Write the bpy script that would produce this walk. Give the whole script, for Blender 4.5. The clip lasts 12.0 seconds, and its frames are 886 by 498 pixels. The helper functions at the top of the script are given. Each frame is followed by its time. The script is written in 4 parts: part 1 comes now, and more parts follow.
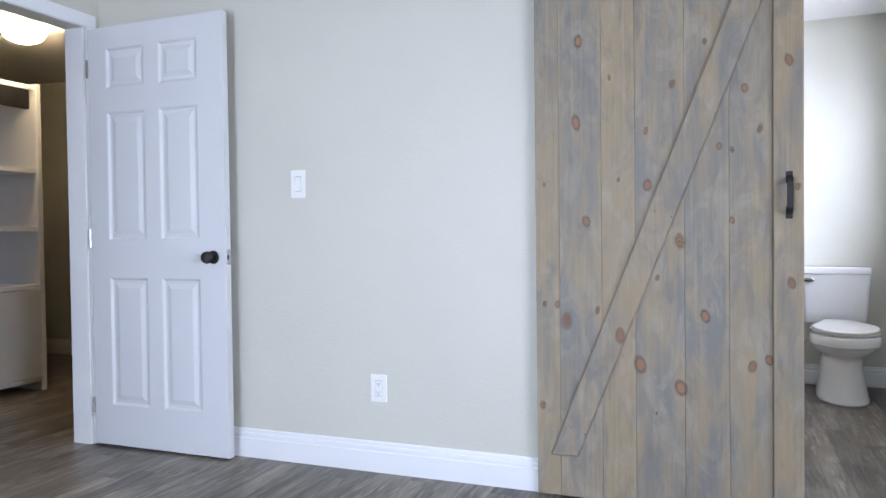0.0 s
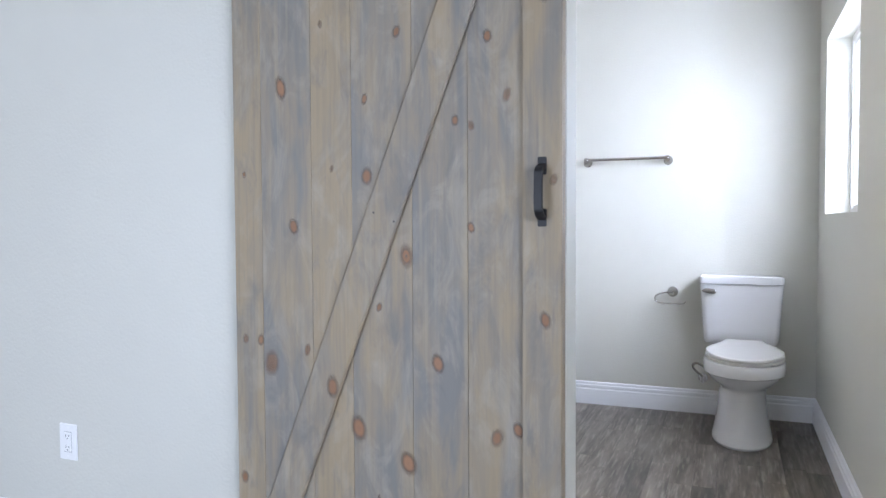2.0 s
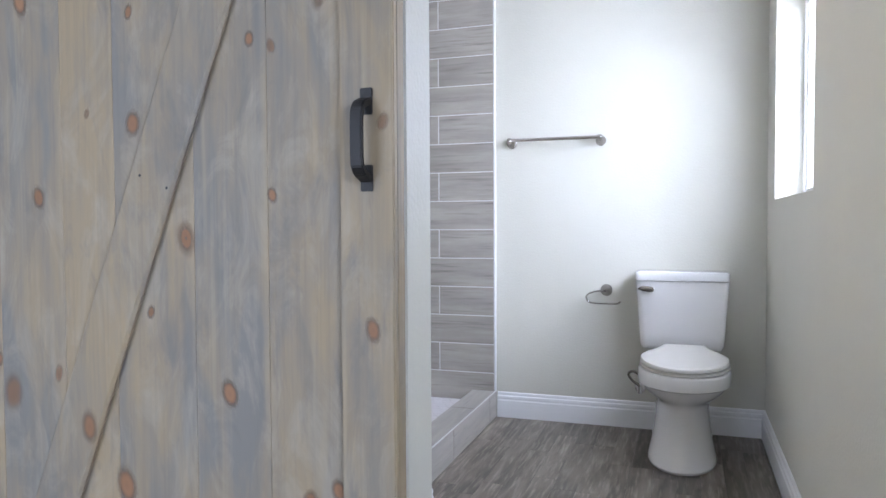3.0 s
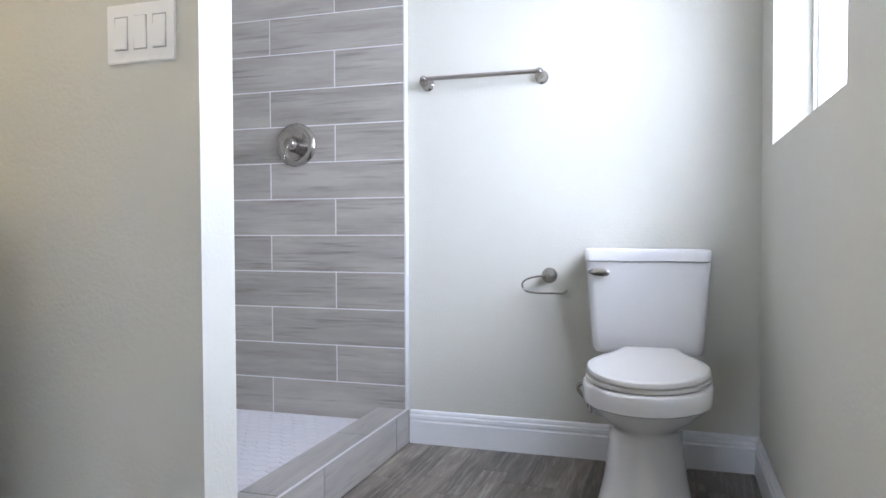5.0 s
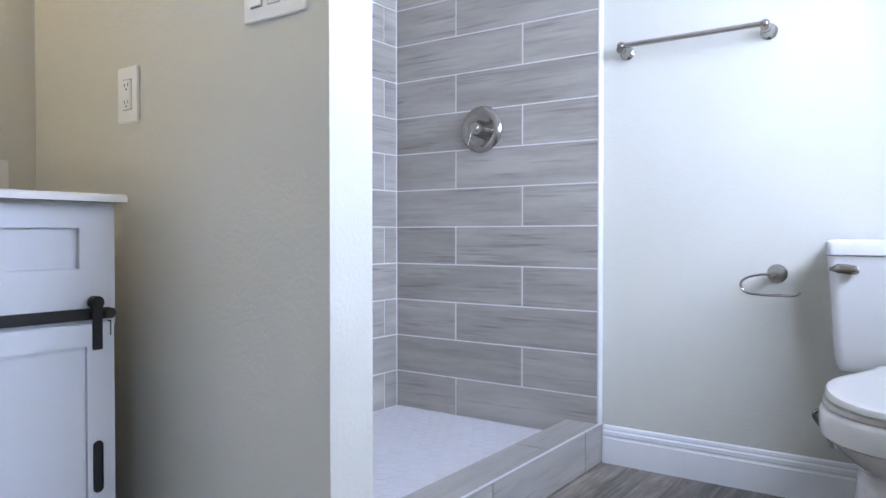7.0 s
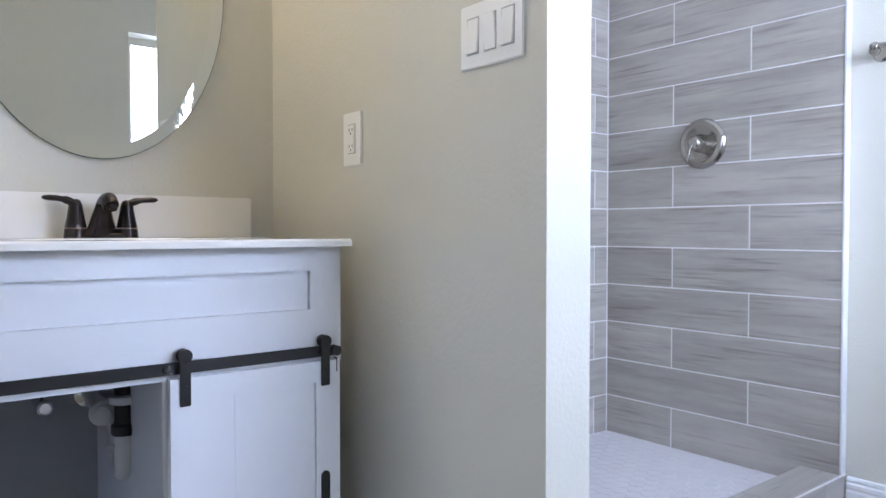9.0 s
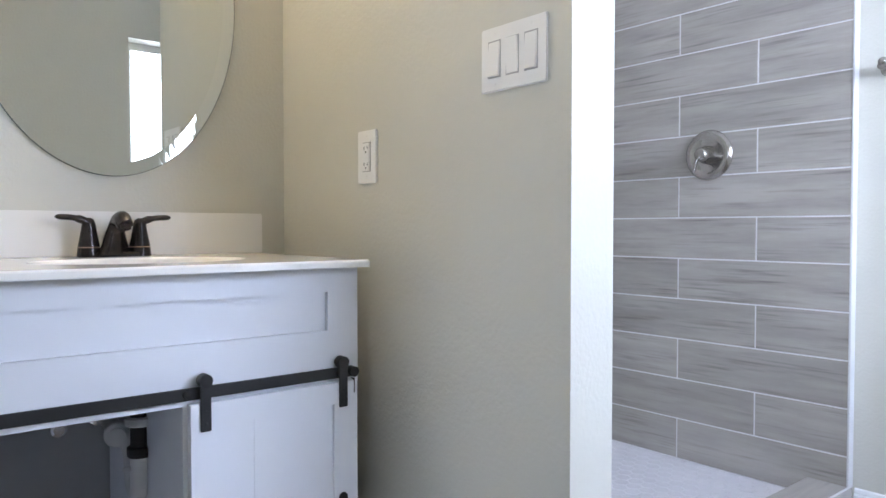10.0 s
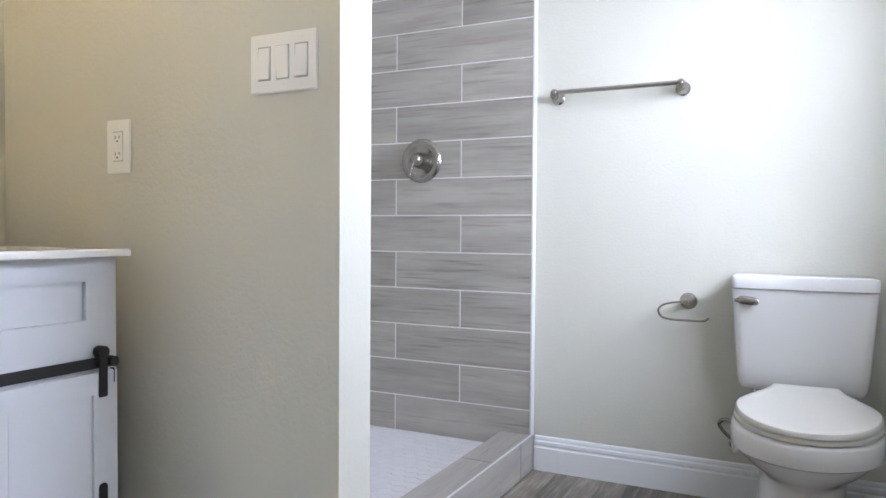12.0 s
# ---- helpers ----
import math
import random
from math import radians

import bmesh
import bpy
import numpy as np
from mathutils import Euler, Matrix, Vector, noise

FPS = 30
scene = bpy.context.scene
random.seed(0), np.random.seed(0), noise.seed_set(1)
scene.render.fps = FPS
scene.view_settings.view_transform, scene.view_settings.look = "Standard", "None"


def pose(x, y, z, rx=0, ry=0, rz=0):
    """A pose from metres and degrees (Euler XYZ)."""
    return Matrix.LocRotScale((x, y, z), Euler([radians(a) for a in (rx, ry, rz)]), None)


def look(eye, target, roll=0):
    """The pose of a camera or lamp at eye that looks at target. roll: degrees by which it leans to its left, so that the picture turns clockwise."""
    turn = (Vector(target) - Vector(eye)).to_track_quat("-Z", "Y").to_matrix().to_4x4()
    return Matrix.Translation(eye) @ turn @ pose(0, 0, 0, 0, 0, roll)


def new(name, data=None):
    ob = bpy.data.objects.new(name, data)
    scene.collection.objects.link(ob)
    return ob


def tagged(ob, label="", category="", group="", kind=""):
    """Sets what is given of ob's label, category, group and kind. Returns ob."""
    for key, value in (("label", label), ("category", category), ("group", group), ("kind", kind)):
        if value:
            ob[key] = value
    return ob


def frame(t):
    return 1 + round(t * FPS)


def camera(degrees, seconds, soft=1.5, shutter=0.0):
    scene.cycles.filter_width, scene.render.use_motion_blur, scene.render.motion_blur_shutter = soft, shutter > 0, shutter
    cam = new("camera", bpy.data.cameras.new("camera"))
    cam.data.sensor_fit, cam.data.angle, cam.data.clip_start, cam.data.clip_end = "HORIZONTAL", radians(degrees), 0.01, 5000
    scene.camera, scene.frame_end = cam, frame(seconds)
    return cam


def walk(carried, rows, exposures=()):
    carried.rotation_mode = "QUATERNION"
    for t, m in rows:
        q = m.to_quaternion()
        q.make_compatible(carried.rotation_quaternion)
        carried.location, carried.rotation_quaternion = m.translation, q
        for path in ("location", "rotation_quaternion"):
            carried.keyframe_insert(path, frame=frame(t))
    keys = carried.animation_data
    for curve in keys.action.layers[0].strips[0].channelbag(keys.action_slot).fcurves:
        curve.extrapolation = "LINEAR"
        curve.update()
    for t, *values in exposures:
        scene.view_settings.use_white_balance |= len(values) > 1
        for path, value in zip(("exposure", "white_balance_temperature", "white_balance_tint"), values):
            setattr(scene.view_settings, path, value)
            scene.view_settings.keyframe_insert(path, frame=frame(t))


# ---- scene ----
cam = camera(63.4, 12.0)
PATH = [
    (0, (1.092, 2.673, 1.051), (0.373, 4.539, 1.009), -0.7),
    (0.5, (1.279, 2.918, 1.088), (0.51, 4.763, 1.026), -0.4),
    (1, (1.469, 3.161, 1.118), (0.68, 4.997, 1.046), -0.5),
    (1.5, (1.604, 3.459, 1.124), (0.823, 5.299, 1.05), -0.5),
    (2, (1.744, 3.775, 1.101), (0.998, 5.63, 1.027), -0.3),
    (2.5, (1.809, 4.064, 1.066), (1.111, 5.937, 0.993), -0.4),
    (3, (1.812, 4.398, 1.038), (1.171, 6.292, 0.966), -0.3),
    (3.5, (1.848, 4.754, 0.992), (1.266, 6.666, 0.917), -0.1),
    (3.7, (1.872, 4.875, 0.985), (1.302, 6.79, 0.908), 0.0),
    (5.3, (1.887, 5.447, 0.858), (1.249, 7.342, 0.809), -0.3),
    (5.5, (1.892, 5.497, 0.852), (1.205, 7.374, 0.8), 0.2),
    (6, (1.891, 5.574, 0.808), (1.043, 7.385, 0.774), -0.1),
    (6.5, (1.889, 5.616, 0.812), (0.886, 7.346, 0.77), 0.1),
    (7, (1.869, 5.679, 0.813), (0.717, 7.313, 0.776), -0.0),
    (7.5, (1.866, 5.72, 0.813), (0.556, 7.23, 0.773), -0.0),
    (7.7, (1.859, 5.721, 0.819), (0.494, 7.183, 0.778), -0.0),
    (9.3, (1.816, 5.685, 0.934), (0.25, 6.927, 0.883), 0.0),
    (9.5, (1.814, 5.677, 0.946), (0.248, 6.92, 0.895), -0.0),
    (10, (1.78, 5.656, 0.961), (0.235, 6.925, 0.905), -0.0),
    (10.5, (1.748, 5.637, 0.961), (0.333, 7.05, 0.901), 0.2),
    (11, (1.763, 5.59, 0.946), (0.545, 7.175, 0.89), 0.2),
    (11.5, (1.783, 5.52, 0.937), (0.74, 7.226, 0.883), 0.3),
    (12, (1.787, 5.426, 0.939), (0.895, 7.216, 0.888), 0.4),
]
walk(cam, [(t, look(eye, target, roll)) for t, eye, target, roll in PATH], exposures=[
    (0.0, -0.13, 6350, 14), (2.0, -0.13, 6230, 14), (3.0, -0.17, 6300, 14), (3.6, -0.15, 6350, 14), (6.0, -0.1, 6100, 14), (7.5, -0.15, 5750, 15), (9.5, -0.1, 5950, 14), (10.5, -0.12, 6150, 13), (12.0, -0.15, 6500, 13)])

# ---- world and light ----
world = bpy.data.worlds.new("sky")
scene.world = world
world.use_nodes = True
wn = world.node_tree.nodes
sky = wn.new("ShaderNodeTexSky")
sky.sky_type, sky.sun_disc = "NISHITA", False
sky.sun_elevation, sky.sun_rotation = radians(48), radians(315)
wn["Background"].inputs[1].default_value = 0.1
world.node_tree.links.new(sky.outputs[0], wn["Background"].inputs[0])


def lamp(name, kind, energy, colour, place, target, size=(1, 1)):
    data = bpy.data.lights.new(name, kind)
    data.energy, data.color = energy, colour
    if kind == "AREA":
        data.shape, data.size, data.size_y = "RECTANGLE", size[0], size[1]
    ob = new(name, data)
    ob.matrix_world = look(place, target)
    return ob


sun = lamp("sun", "SUN", 3.0, (1.0, 0.95, 0.88), (-4, 12, 9), (0, 8, 4.5))
sun.data.angle = radians(0.5)
# daylight in the bathroom window and in the bedroom window behind the walk
lamp("window_sky", "AREA", 185, (0.68, 0.782, 1.0), (3.4, 6.45, 2.6), (2.2, 7.33, 1.5), (2.0, 1.6))
lamp("window_daylight", "AREA", 55, (0.68, 0.782, 1.0), (2.335, 7.3275, 1.5665), (0, 7.3275, 1.5665), (1.0, 0.86))
lamp("window_ground_bounce", "AREA", 26, (1.0, 0.82, 0.58), (3.1, 7.33, 0.55), (2.2, 7.33, 1.5), (1.6, 1.0))
lamp("bedroom_window_daylight", "AREA", 76, (0.66, 0.775, 1.0), (3.26, 3.1, 1.45), (0, 3.5, 0.6), (2.0, 1.3)).data.spread = radians(120)
# added light from an unseen south opening, to brighten the bedroom's north wall
lamp("added_door_daylight", "AREA", 66, (0.64, 0.768, 1.0), (-0.55, 0.33, 1.05), (0.2, 5.5, 0.7), (1.8, 1.9)).data.spread = radians(110)
lamp("bedroom_ground_bounce", "AREA", 18, (1.0, 0.82, 0.58), (-0.55, -0.8, 0.3), (-0.5, 0.4, 1.3), (2.0, 1.0))

# bright open sky beyond the bathroom window
backdrop_mesh = bpy.data.meshes.new("backdrop")
backdrop_mesh.from_pydata([(6.5, -2, -1), (6.5, 45, -1), (6.5, 45, 30), (6.5, -2, 30)], [], [(0, 1, 2, 3)])
sky_glow = bpy.data.materials.new("bright_sky")
sky_glow.use_nodes = True
sky_glow.node_tree.nodes["Principled BSDF"].inputs["Base Color"].default_value = (0.8, 0.85, 0.9, 1)
sky_glow.node_tree.nodes["Principled BSDF"].inputs["Emission Color"].default_value = (0.86, 0.92, 1.0, 1)
sky_glow.node_tree.nodes["Principled BSDF"].inputs["Emission Strength"].default_value = 5.0
backdrop_mesh.materials.append(sky_glow)
tagged(new("backdrop", backdrop_mesh), "plain bright sky outside the bathroom window", "sky", kind="structure")

# ---- plan, in metres ----
CEIL = 2.46
BED_N0, BED_N1 = 5.52, 5.635          # wall between bedroom and bathroom
BATH_W, BATH_E, BATH_N = -0.085, 2.178, 8.115
SW0, SW1, SW_END = 6.603, 6.718, 0.972  # short wall between vanity and shower
WIN_Y0, WIN_Y1, WIN_Z0, WIN_Z1 = 6.825, 7.83, 1.133, 2.0
DOOR_X0, DOOR_X1, DOOR_Z = 1.369, 2.15, 2.12
BED_W, BED_E, BED_S = -1.90, 3.2, 0.4
TILE_Y, TILE_X, TILE_END = 8.08, -0.065, 0.85
PAN_Z, CURB_Z, COURSE = 0.083, 0.1405, 0.1533


# ---- materials ----
def material(name, colour, rough=0.5, metal=0.0, dark=None, scale=(1, 1, 1), amount=0.5, bump=0.0, bump_scale=60.0, per_object=0.0, fine=None, coat=0.0, island=False):
    """A surface of two tones mixed by noise, with a second finer noise, relief and a shift from object to object."""
    m = bpy.data.materials.new(name)
    m.use_nodes = True
    n, l = m.node_tree.nodes, m.node_tree.links
    b = n["Principled BSDF"]
    b.inputs["Roughness"].default_value, b.inputs["Metallic"].default_value = rough, metal
    b.inputs["Coat Weight"].default_value = coat
    tc = n.new("ShaderNodeTexCoord")
    mp = n.new("ShaderNodeMapping")
    mp.inputs["Scale"].default_value = scale
    vec = tc.outputs["Object"]
    info = n.new("ShaderNodeNewGeometry" if island else "ShaderNodeObjectInfo")
    rand = info.outputs["Random Per Island" if island else "Random"]
    if per_object:
        comb = n.new("ShaderNodeVectorMath")
        comb.operation = "MULTIPLY_ADD"
        l.new(rand, comb.inputs[0])
        comb.inputs[1].default_value = (17.3, 9.1, 23.7)
        l.new(vec, comb.inputs[2])
        vec = comb.outputs[0]
    l.new(vec, mp.inputs["Vector"])
    no = n.new("ShaderNodeTexNoise")
    no.inputs["Scale"].default_value, no.inputs["Detail"].default_value, no.inputs["Roughness"].default_value = 1.0, 6.0, 0.6
    l.new(mp.outputs[0], no.inputs["Vector"])
    ramp = n.new("ShaderNodeMapRange")
    ramp.inputs[1].default_value, ramp.inputs[2].default_value = 0.35, 0.65
    ramp.inputs[4].default_value = amount
    l.new(no.outputs["Fac"], ramp.inputs[0])
    mix = n.new("ShaderNodeMix")
    mix.data_type = "RGBA"
    mix.inputs[6].default_value = (*colour, 1)
    mix.inputs[7].default_value = (*(dark or [c * 0.85 for c in colour]), 1)
    l.new(ramp.outputs[0], mix.inputs[0])
    out = mix.outputs[2]
    if fine:
        f_scale, f_amount, f_colour = fine[:3]
        mp2 = n.new("ShaderNodeMapping")
        mp2.inputs["Scale"].default_value = f_scale
        l.new(vec, mp2.inputs["Vector"])
        n2 = n.new("ShaderNodeTexNoise")
        n2.inputs["Scale"].default_value, n2.inputs["Detail"].default_value = 1.0, 4.0
        l.new(mp2.outputs[0], n2.inputs["Vector"])
        r2 = n.new("ShaderNodeMapRange")
        r2.inputs[1].default_value, r2.inputs[2].default_value, r2.inputs[4].default_value = 0.5, 0.75, f_amount
        l.new(n2.outputs["Fac"], r2.inputs[0])
        streak = r2.outputs[0]
        if len(fine) > 3:
            # the streaks gather in clusters
            mp3 = n.new("ShaderNodeMapping")
            mp3.inputs["Scale"].default_value = fine[3]
            l.new(vec, mp3.inputs["Vector"])
            n3 = n.new("ShaderNodeTexNoise")
            n3.inputs["Scale"].default_value, n3.inputs["Detail"].default_value = 1.0, 3.0
            l.new(mp3.outputs[0], n3.inputs["Vector"])
            r4 = n.new("ShaderNodeMapRange")
            r4.inputs[1].default_value, r4.inputs[2].default_value = 0.44, 0.66
            l.new(n3.outputs["Fac"], r4.inputs[0])
            product = n.new("ShaderNodeMath")
            product.operation = "MULTIPLY"
            l.new(streak, product.inputs[0])
            l.new(r4.outputs[0], product.inputs[1])
            streak = product.outputs[0]
        mix2 = n.new("ShaderNodeMix")
        mix2.data_type = "RGBA"
        l.new(streak, mix2.inputs[0])
        l.new(out, mix2.inputs[6])
        mix2.inputs[7].default_value = (*f_colour, 1)
        out = mix2.outputs[2]
    if per_object:
        hsv = n.new("ShaderNodeHueSaturation")
        r3 = n.new("ShaderNodeMapRange")
        r3.inputs[3].default_value, r3.inputs[4].default_value = 1 - per_object, 1 + per_object
        l.new(rand, r3.inputs[0])
        l.new(r3.outputs[0], hsv.inputs["Value"])
        l.new(out, hsv.inputs["Color"])
        out = hsv.outputs[0]
    l.new(out, b.inputs["Base Color"])
    if bump:
        bn = n.new("ShaderNodeTexNoise")
        bn.inputs["Scale"].default_value, bn.inputs["Detail"].default_value = bump_scale, 3.0
        l.new(tc.outputs["Object"], bn.inputs["Vector"])
        bu = n.new("ShaderNodeBump")
        bu.inputs["Strength"].default_value, bu.inputs["Distance"].default_value = 1.0, bump
        l.new(bn.outputs["Fac"], bu.inputs["Height"])
        l.new(bu.outputs[0], b.inputs["Normal"])
    return m


PAINT = material("greige_wall_paint", (0.602, 0.585, 0.510), 0.52, amount=0.25, scale=(1.5, 1.5, 1.5), bump=0.0011, bump_scale=105)
CEILING = material("ceiling_paint", (0.78, 0.77, 0.74), 0.8, amount=0.2, bump=0.001, bump_scale=90)
WHITE = material("white_satin_paint", (0.80, 0.80, 0.80), 0.32, amount=0.12, scale=(3, 3, 3), bump=0.0002, bump_scale=150)
CABINET = material("white_lacquer", (0.75, 0.765, 0.805), 0.3, amount=0.1, scale=(4, 4, 4))
# the shade within the open vanity is put into this darker grey
CABINET_SHADED = material("shaded_cabinet_inside", (0.33, 0.33, 0.33), 0.6, amount=0.3, scale=(5, 5, 5))
CABINET_FLOOR = material("pale_cabinet_floor", (0.50, 0.46, 0.40), 0.55, amount=0.35, scale=(5, 5, 5))
STONE = material("cultured_marble", (0.83, 0.81, 0.77), 0.16, amount=0.15, scale=(6, 6, 6), coat=0.3)
CERAMIC = material("vitreous_china", (0.74, 0.725, 0.705), 0.07, amount=0.05, coat=0.5)
SEAT = material("toilet_seat_plastic", (0.71, 0.685, 0.63), 0.22, amount=0.05)
NICKEL = material("brushed_nickel", (0.42, 0.395, 0.365), 0.2, 1.0, amount=0.3, scale=(30, 30, 300))
CHROME = material("chrome", (0.75, 0.75, 0.76), 0.1, 1.0, amount=0.1)
BLACK = material("black_iron", (0.019, 0.018, 0.018), 0.52, 0.2, amount=0.4, scale=(20, 20, 20), bump=0.0003, bump_scale=300)
BRONZE = material("oil_rubbed_bronze", (0.020, 0.018, 0.019), 0.24, 0.6, dark=(0.050, 0.034, 0.028), amount=0.5, scale=(25, 25, 25))
COPPER = material("worn_copper", (0.34, 0.24, 0.17), 0.3, 1.0, amount=0.3)
DOOR_WHITE = material("white_door_paint", (0.66, 0.66, 0.67), 0.35, amount=0.12, scale=(3, 3, 3), bump=0.0002, bump_scale=150)
PLASTIC = material("white_plastic", (0.82, 0.81, 0.78), 0.3, amount=0.05)
SLOT = material("dark_slot", (0.03, 0.03, 0.03), 0.6)
# grey that paints the shade round switch and outlet inserts
GAP_SHADE = material("plate_gap_shade", (0.42, 0.41, 0.40), 0.6)
PVC = material("white_pvc", (0.6, 0.6, 0.59), 0.35, amount=0.1)
GROUT = material("pale_grout", (0.67, 0.66, 0.655), 0.8, amount=0.15, scale=(15, 15, 15))
TILE = material("wood_look_tile", (0.395, 0.364, 0.322), 0.36, dark=(0.258, 0.236, 0.206), scale=(2.4, 2.4, 17), amount=0.75, per_object=0.10,
                fine=((3.4, 3.4, 95), 1.0, (0.135, 0.122, 0.106), (3.0, 3.0, 22)), bump=0.0002, bump_scale=200)
TILE_FLAT = material("wood_look_curb_tile", (0.375, 0.346, 0.308), 0.34, dark=(0.252, 0.232, 0.205), scale=(26, 2.2, 26), amount=0.6, per_object=0.06,
                     fine=((110, 5, 110), 0.9, (0.17, 0.155, 0.145), (22, 4.5, 22)))
HEX = material("white_hex_tile", (0.575, 0.555, 0.56), 0.36, amount=0.12, scale=(8, 8, 8), per_object=0.025)
PLANK_LOOK = dict(rough=0.38, dark=(0.072, 0.058, 0.046), scale=(17, 2.6, 5), amount=1.0, per_object=0.36, fine=((75, 6.5, 20), 0.8, (0.34, 0.30, 0.248)), bump=0.0004, bump_scale=120)
PLANK = material("grey_wood_plank", (0.208, 0.176, 0.142), **PLANK_LOOK)
PLANK_FAR = material("grey_wood_planks", (0.208, 0.176, 0.142), island=True, **PLANK_LOOK)
JOINT = material("dark_joint", (0.05, 0.045, 0.042), 0.9)


TAN, BLUE = (0.300, 0.228, 0.140), (0.186, 0.174, 0.154)


def barn_wood():
    """Pine boards stained tan and blue-grey, board by board, with whitewash and long grain."""
    m = bpy.data.materials.new("stained_pine")
    m.use_nodes = True
    n, l = m.node_tree.nodes, m.node_tree.links
    b = n["Principled BSDF"]
    b.inputs["Roughness"].default_value = 0.58
    tc, info = n.new("ShaderNodeTexCoord"), n.new("ShaderNodeObjectInfo")
    off = n.new("ShaderNodeVectorMath")
    off.operation = "MULTIPLY_ADD"
    l.new(info.outputs["Random"], off.inputs[0])
    off.inputs[1].default_value = (31.0, 7.0, 19.0)
    l.new(tc.outputs["Object"], off.inputs[2])

    def grain(scale, detail, rough=0.6, warp=0.0):
        mp = n.new("ShaderNodeMapping")
        mp.inputs["Scale"].default_value = scale
        l.new(off.outputs[0], mp.inputs["Vector"])
        t = n.new("ShaderNodeTexNoise")
        t.inputs["Scale"].default_value, t.inputs["Detail"].default_value, t.inputs["Roughness"].default_value, t.inputs["Distortion"].default_value = 1.0, detail, rough, warp
        l.new(mp.outputs[0], t.inputs["Vector"])
        return t.outputs["Fac"]

    def remap(v, a, c, d, e):
        r = n.new("ShaderNodeMapRange")
        r.inputs[1].default_value, r.inputs[2].default_value, r.inputs[3].default_value, r.inputs[4].default_value = a, c, d, e
        l.new(v, r.inputs[0])
        return r.outputs[0]

    def blend(fac, c1, c2):
        x = n.new("ShaderNodeMix")
        x.data_type = "RGBA"
        l.new(fac, x.inputs[0])
        for slot, c in ((6, c1), (7, c2)):
            if isinstance(c, tuple):
                x.inputs[slot].default_value = (*c, 1)
            else:
                l.new(c, x.inputs[slot])
        return x.outputs[2]
    tone = n.new("ShaderNodeSeparateColor")
    l.new(info.outputs["Color"], tone.inputs[0])
    add = n.new("ShaderNodeMath")
    add.use_clamp = True
    l.new(remap(grain((13, 13, 2.6), 5.0, 0.55, 0.5), 0.34, 0.68, -0.6, 0.6), add.inputs[0])
    l.new(tone.outputs[0], add.inputs[1])
    base = blend(add.outputs[0], TAN, BLUE)
    # cloudy whitewash, then smoky stain
    base = blend(remap(grain((9, 9, 4.2), 6.0, 0.68, 1.4), 0.48, 0.72, 0.0, 0.58), base, (0.375, 0.328, 0.258))
    base = blend(remap(grain((16, 16, 5.0), 5.0, 0.6, 0.8), 0.52, 0.72, 0.0, 0.62), base, (0.140, 0.133, 0.122))
    g = grain((95, 95, 2.0), 4.0)
    base = blend(remap(g, 0.46, 0.74, 0.0, 0.34), base, (0.150, 0.130, 0.105))
    base = blend(remap(grain((34, 34, 0.8), 3.0), 0.60, 0.72, 0.0, 0.35), base, (0.36, 0.30, 0.21))
    sep = n.new("ShaderNodeSeparateXYZ")
    l.new(tc.outputs["Generated"], sep.inputs[0])
    edge = n.new("ShaderNodeMath")
    edge.operation = "MULTIPLY"
    l.new(remap(sep.outputs[0], 0.90, 0.985, 0.0, 0.75), edge.inputs[0])
    l.new(remap(grain((6, 6, 2.5), 4.0), 0.42, 0.62, 0.1, 1.0), edge.inputs[1])
    base = blend(edge.outputs[0], base, (0.34, 0.265, 0.17))
    l.new(base, b.inputs["Base Color"])
    bu = n.new("ShaderNodeBump")
    bu.inputs["Strength"].default_value, bu.inputs["Distance"].default_value = 1.0, 0.0007
    l.new(g, bu.inputs["Height"])
    l.new(bu.outputs[0], b.inputs["Normal"])
    return m


BARN = barn_wood()
GLASS_EDGE = material("polished_glass_edge", (0.16, 0.18, 0.17), 0.12, amount=0.2)
GLASS_DARK = material("shelf_bin", (0.06, 0.06, 0.065), 0.6, amount=0.3)


def glow(name, colour, strength):
    m = bpy.data.materials.new(name)
    m.use_nodes = True
    b = m.node_tree.nodes["Principled BSDF"]
    b.inputs["Base Color"].default_value = (0.9, 0.9, 0.88, 1)
    b.inputs["Emission Color"].default_value = (*colour, 1)
    b.inputs["Emission Strength"].default_value = strength
    return m


LAMP_GLASS = glow("lit_opal_glass", (1.0, 0.76, 0.46), 55.0)
VANITY_GLOBE = glow("lit_vanity_globe", (1.0, 0.79, 0.48), 38.0)
MIRROR = bpy.data.materials.new("mirror_silver")
MIRROR.use_nodes = True
mb = MIRROR.node_tree.nodes["Principled BSDF"]
mb.inputs["Base Color"].default_value, mb.inputs["Metallic"].default_value, mb.inputs["Roughness"].default_value = (0.68, 0.695, 0.65, 1), 1.0, 0.01
GLASS = bpy.data.materials.new("window_glass")
GLASS.use_nodes = True
gb = GLASS.node_tree.nodes["Principled BSDF"]
gb.inputs["Transmission Weight"].default_value, gb.inputs["Roughness"].default_value, gb.inputs["IOR"].default_value = 1.0, 0.0, 1.45


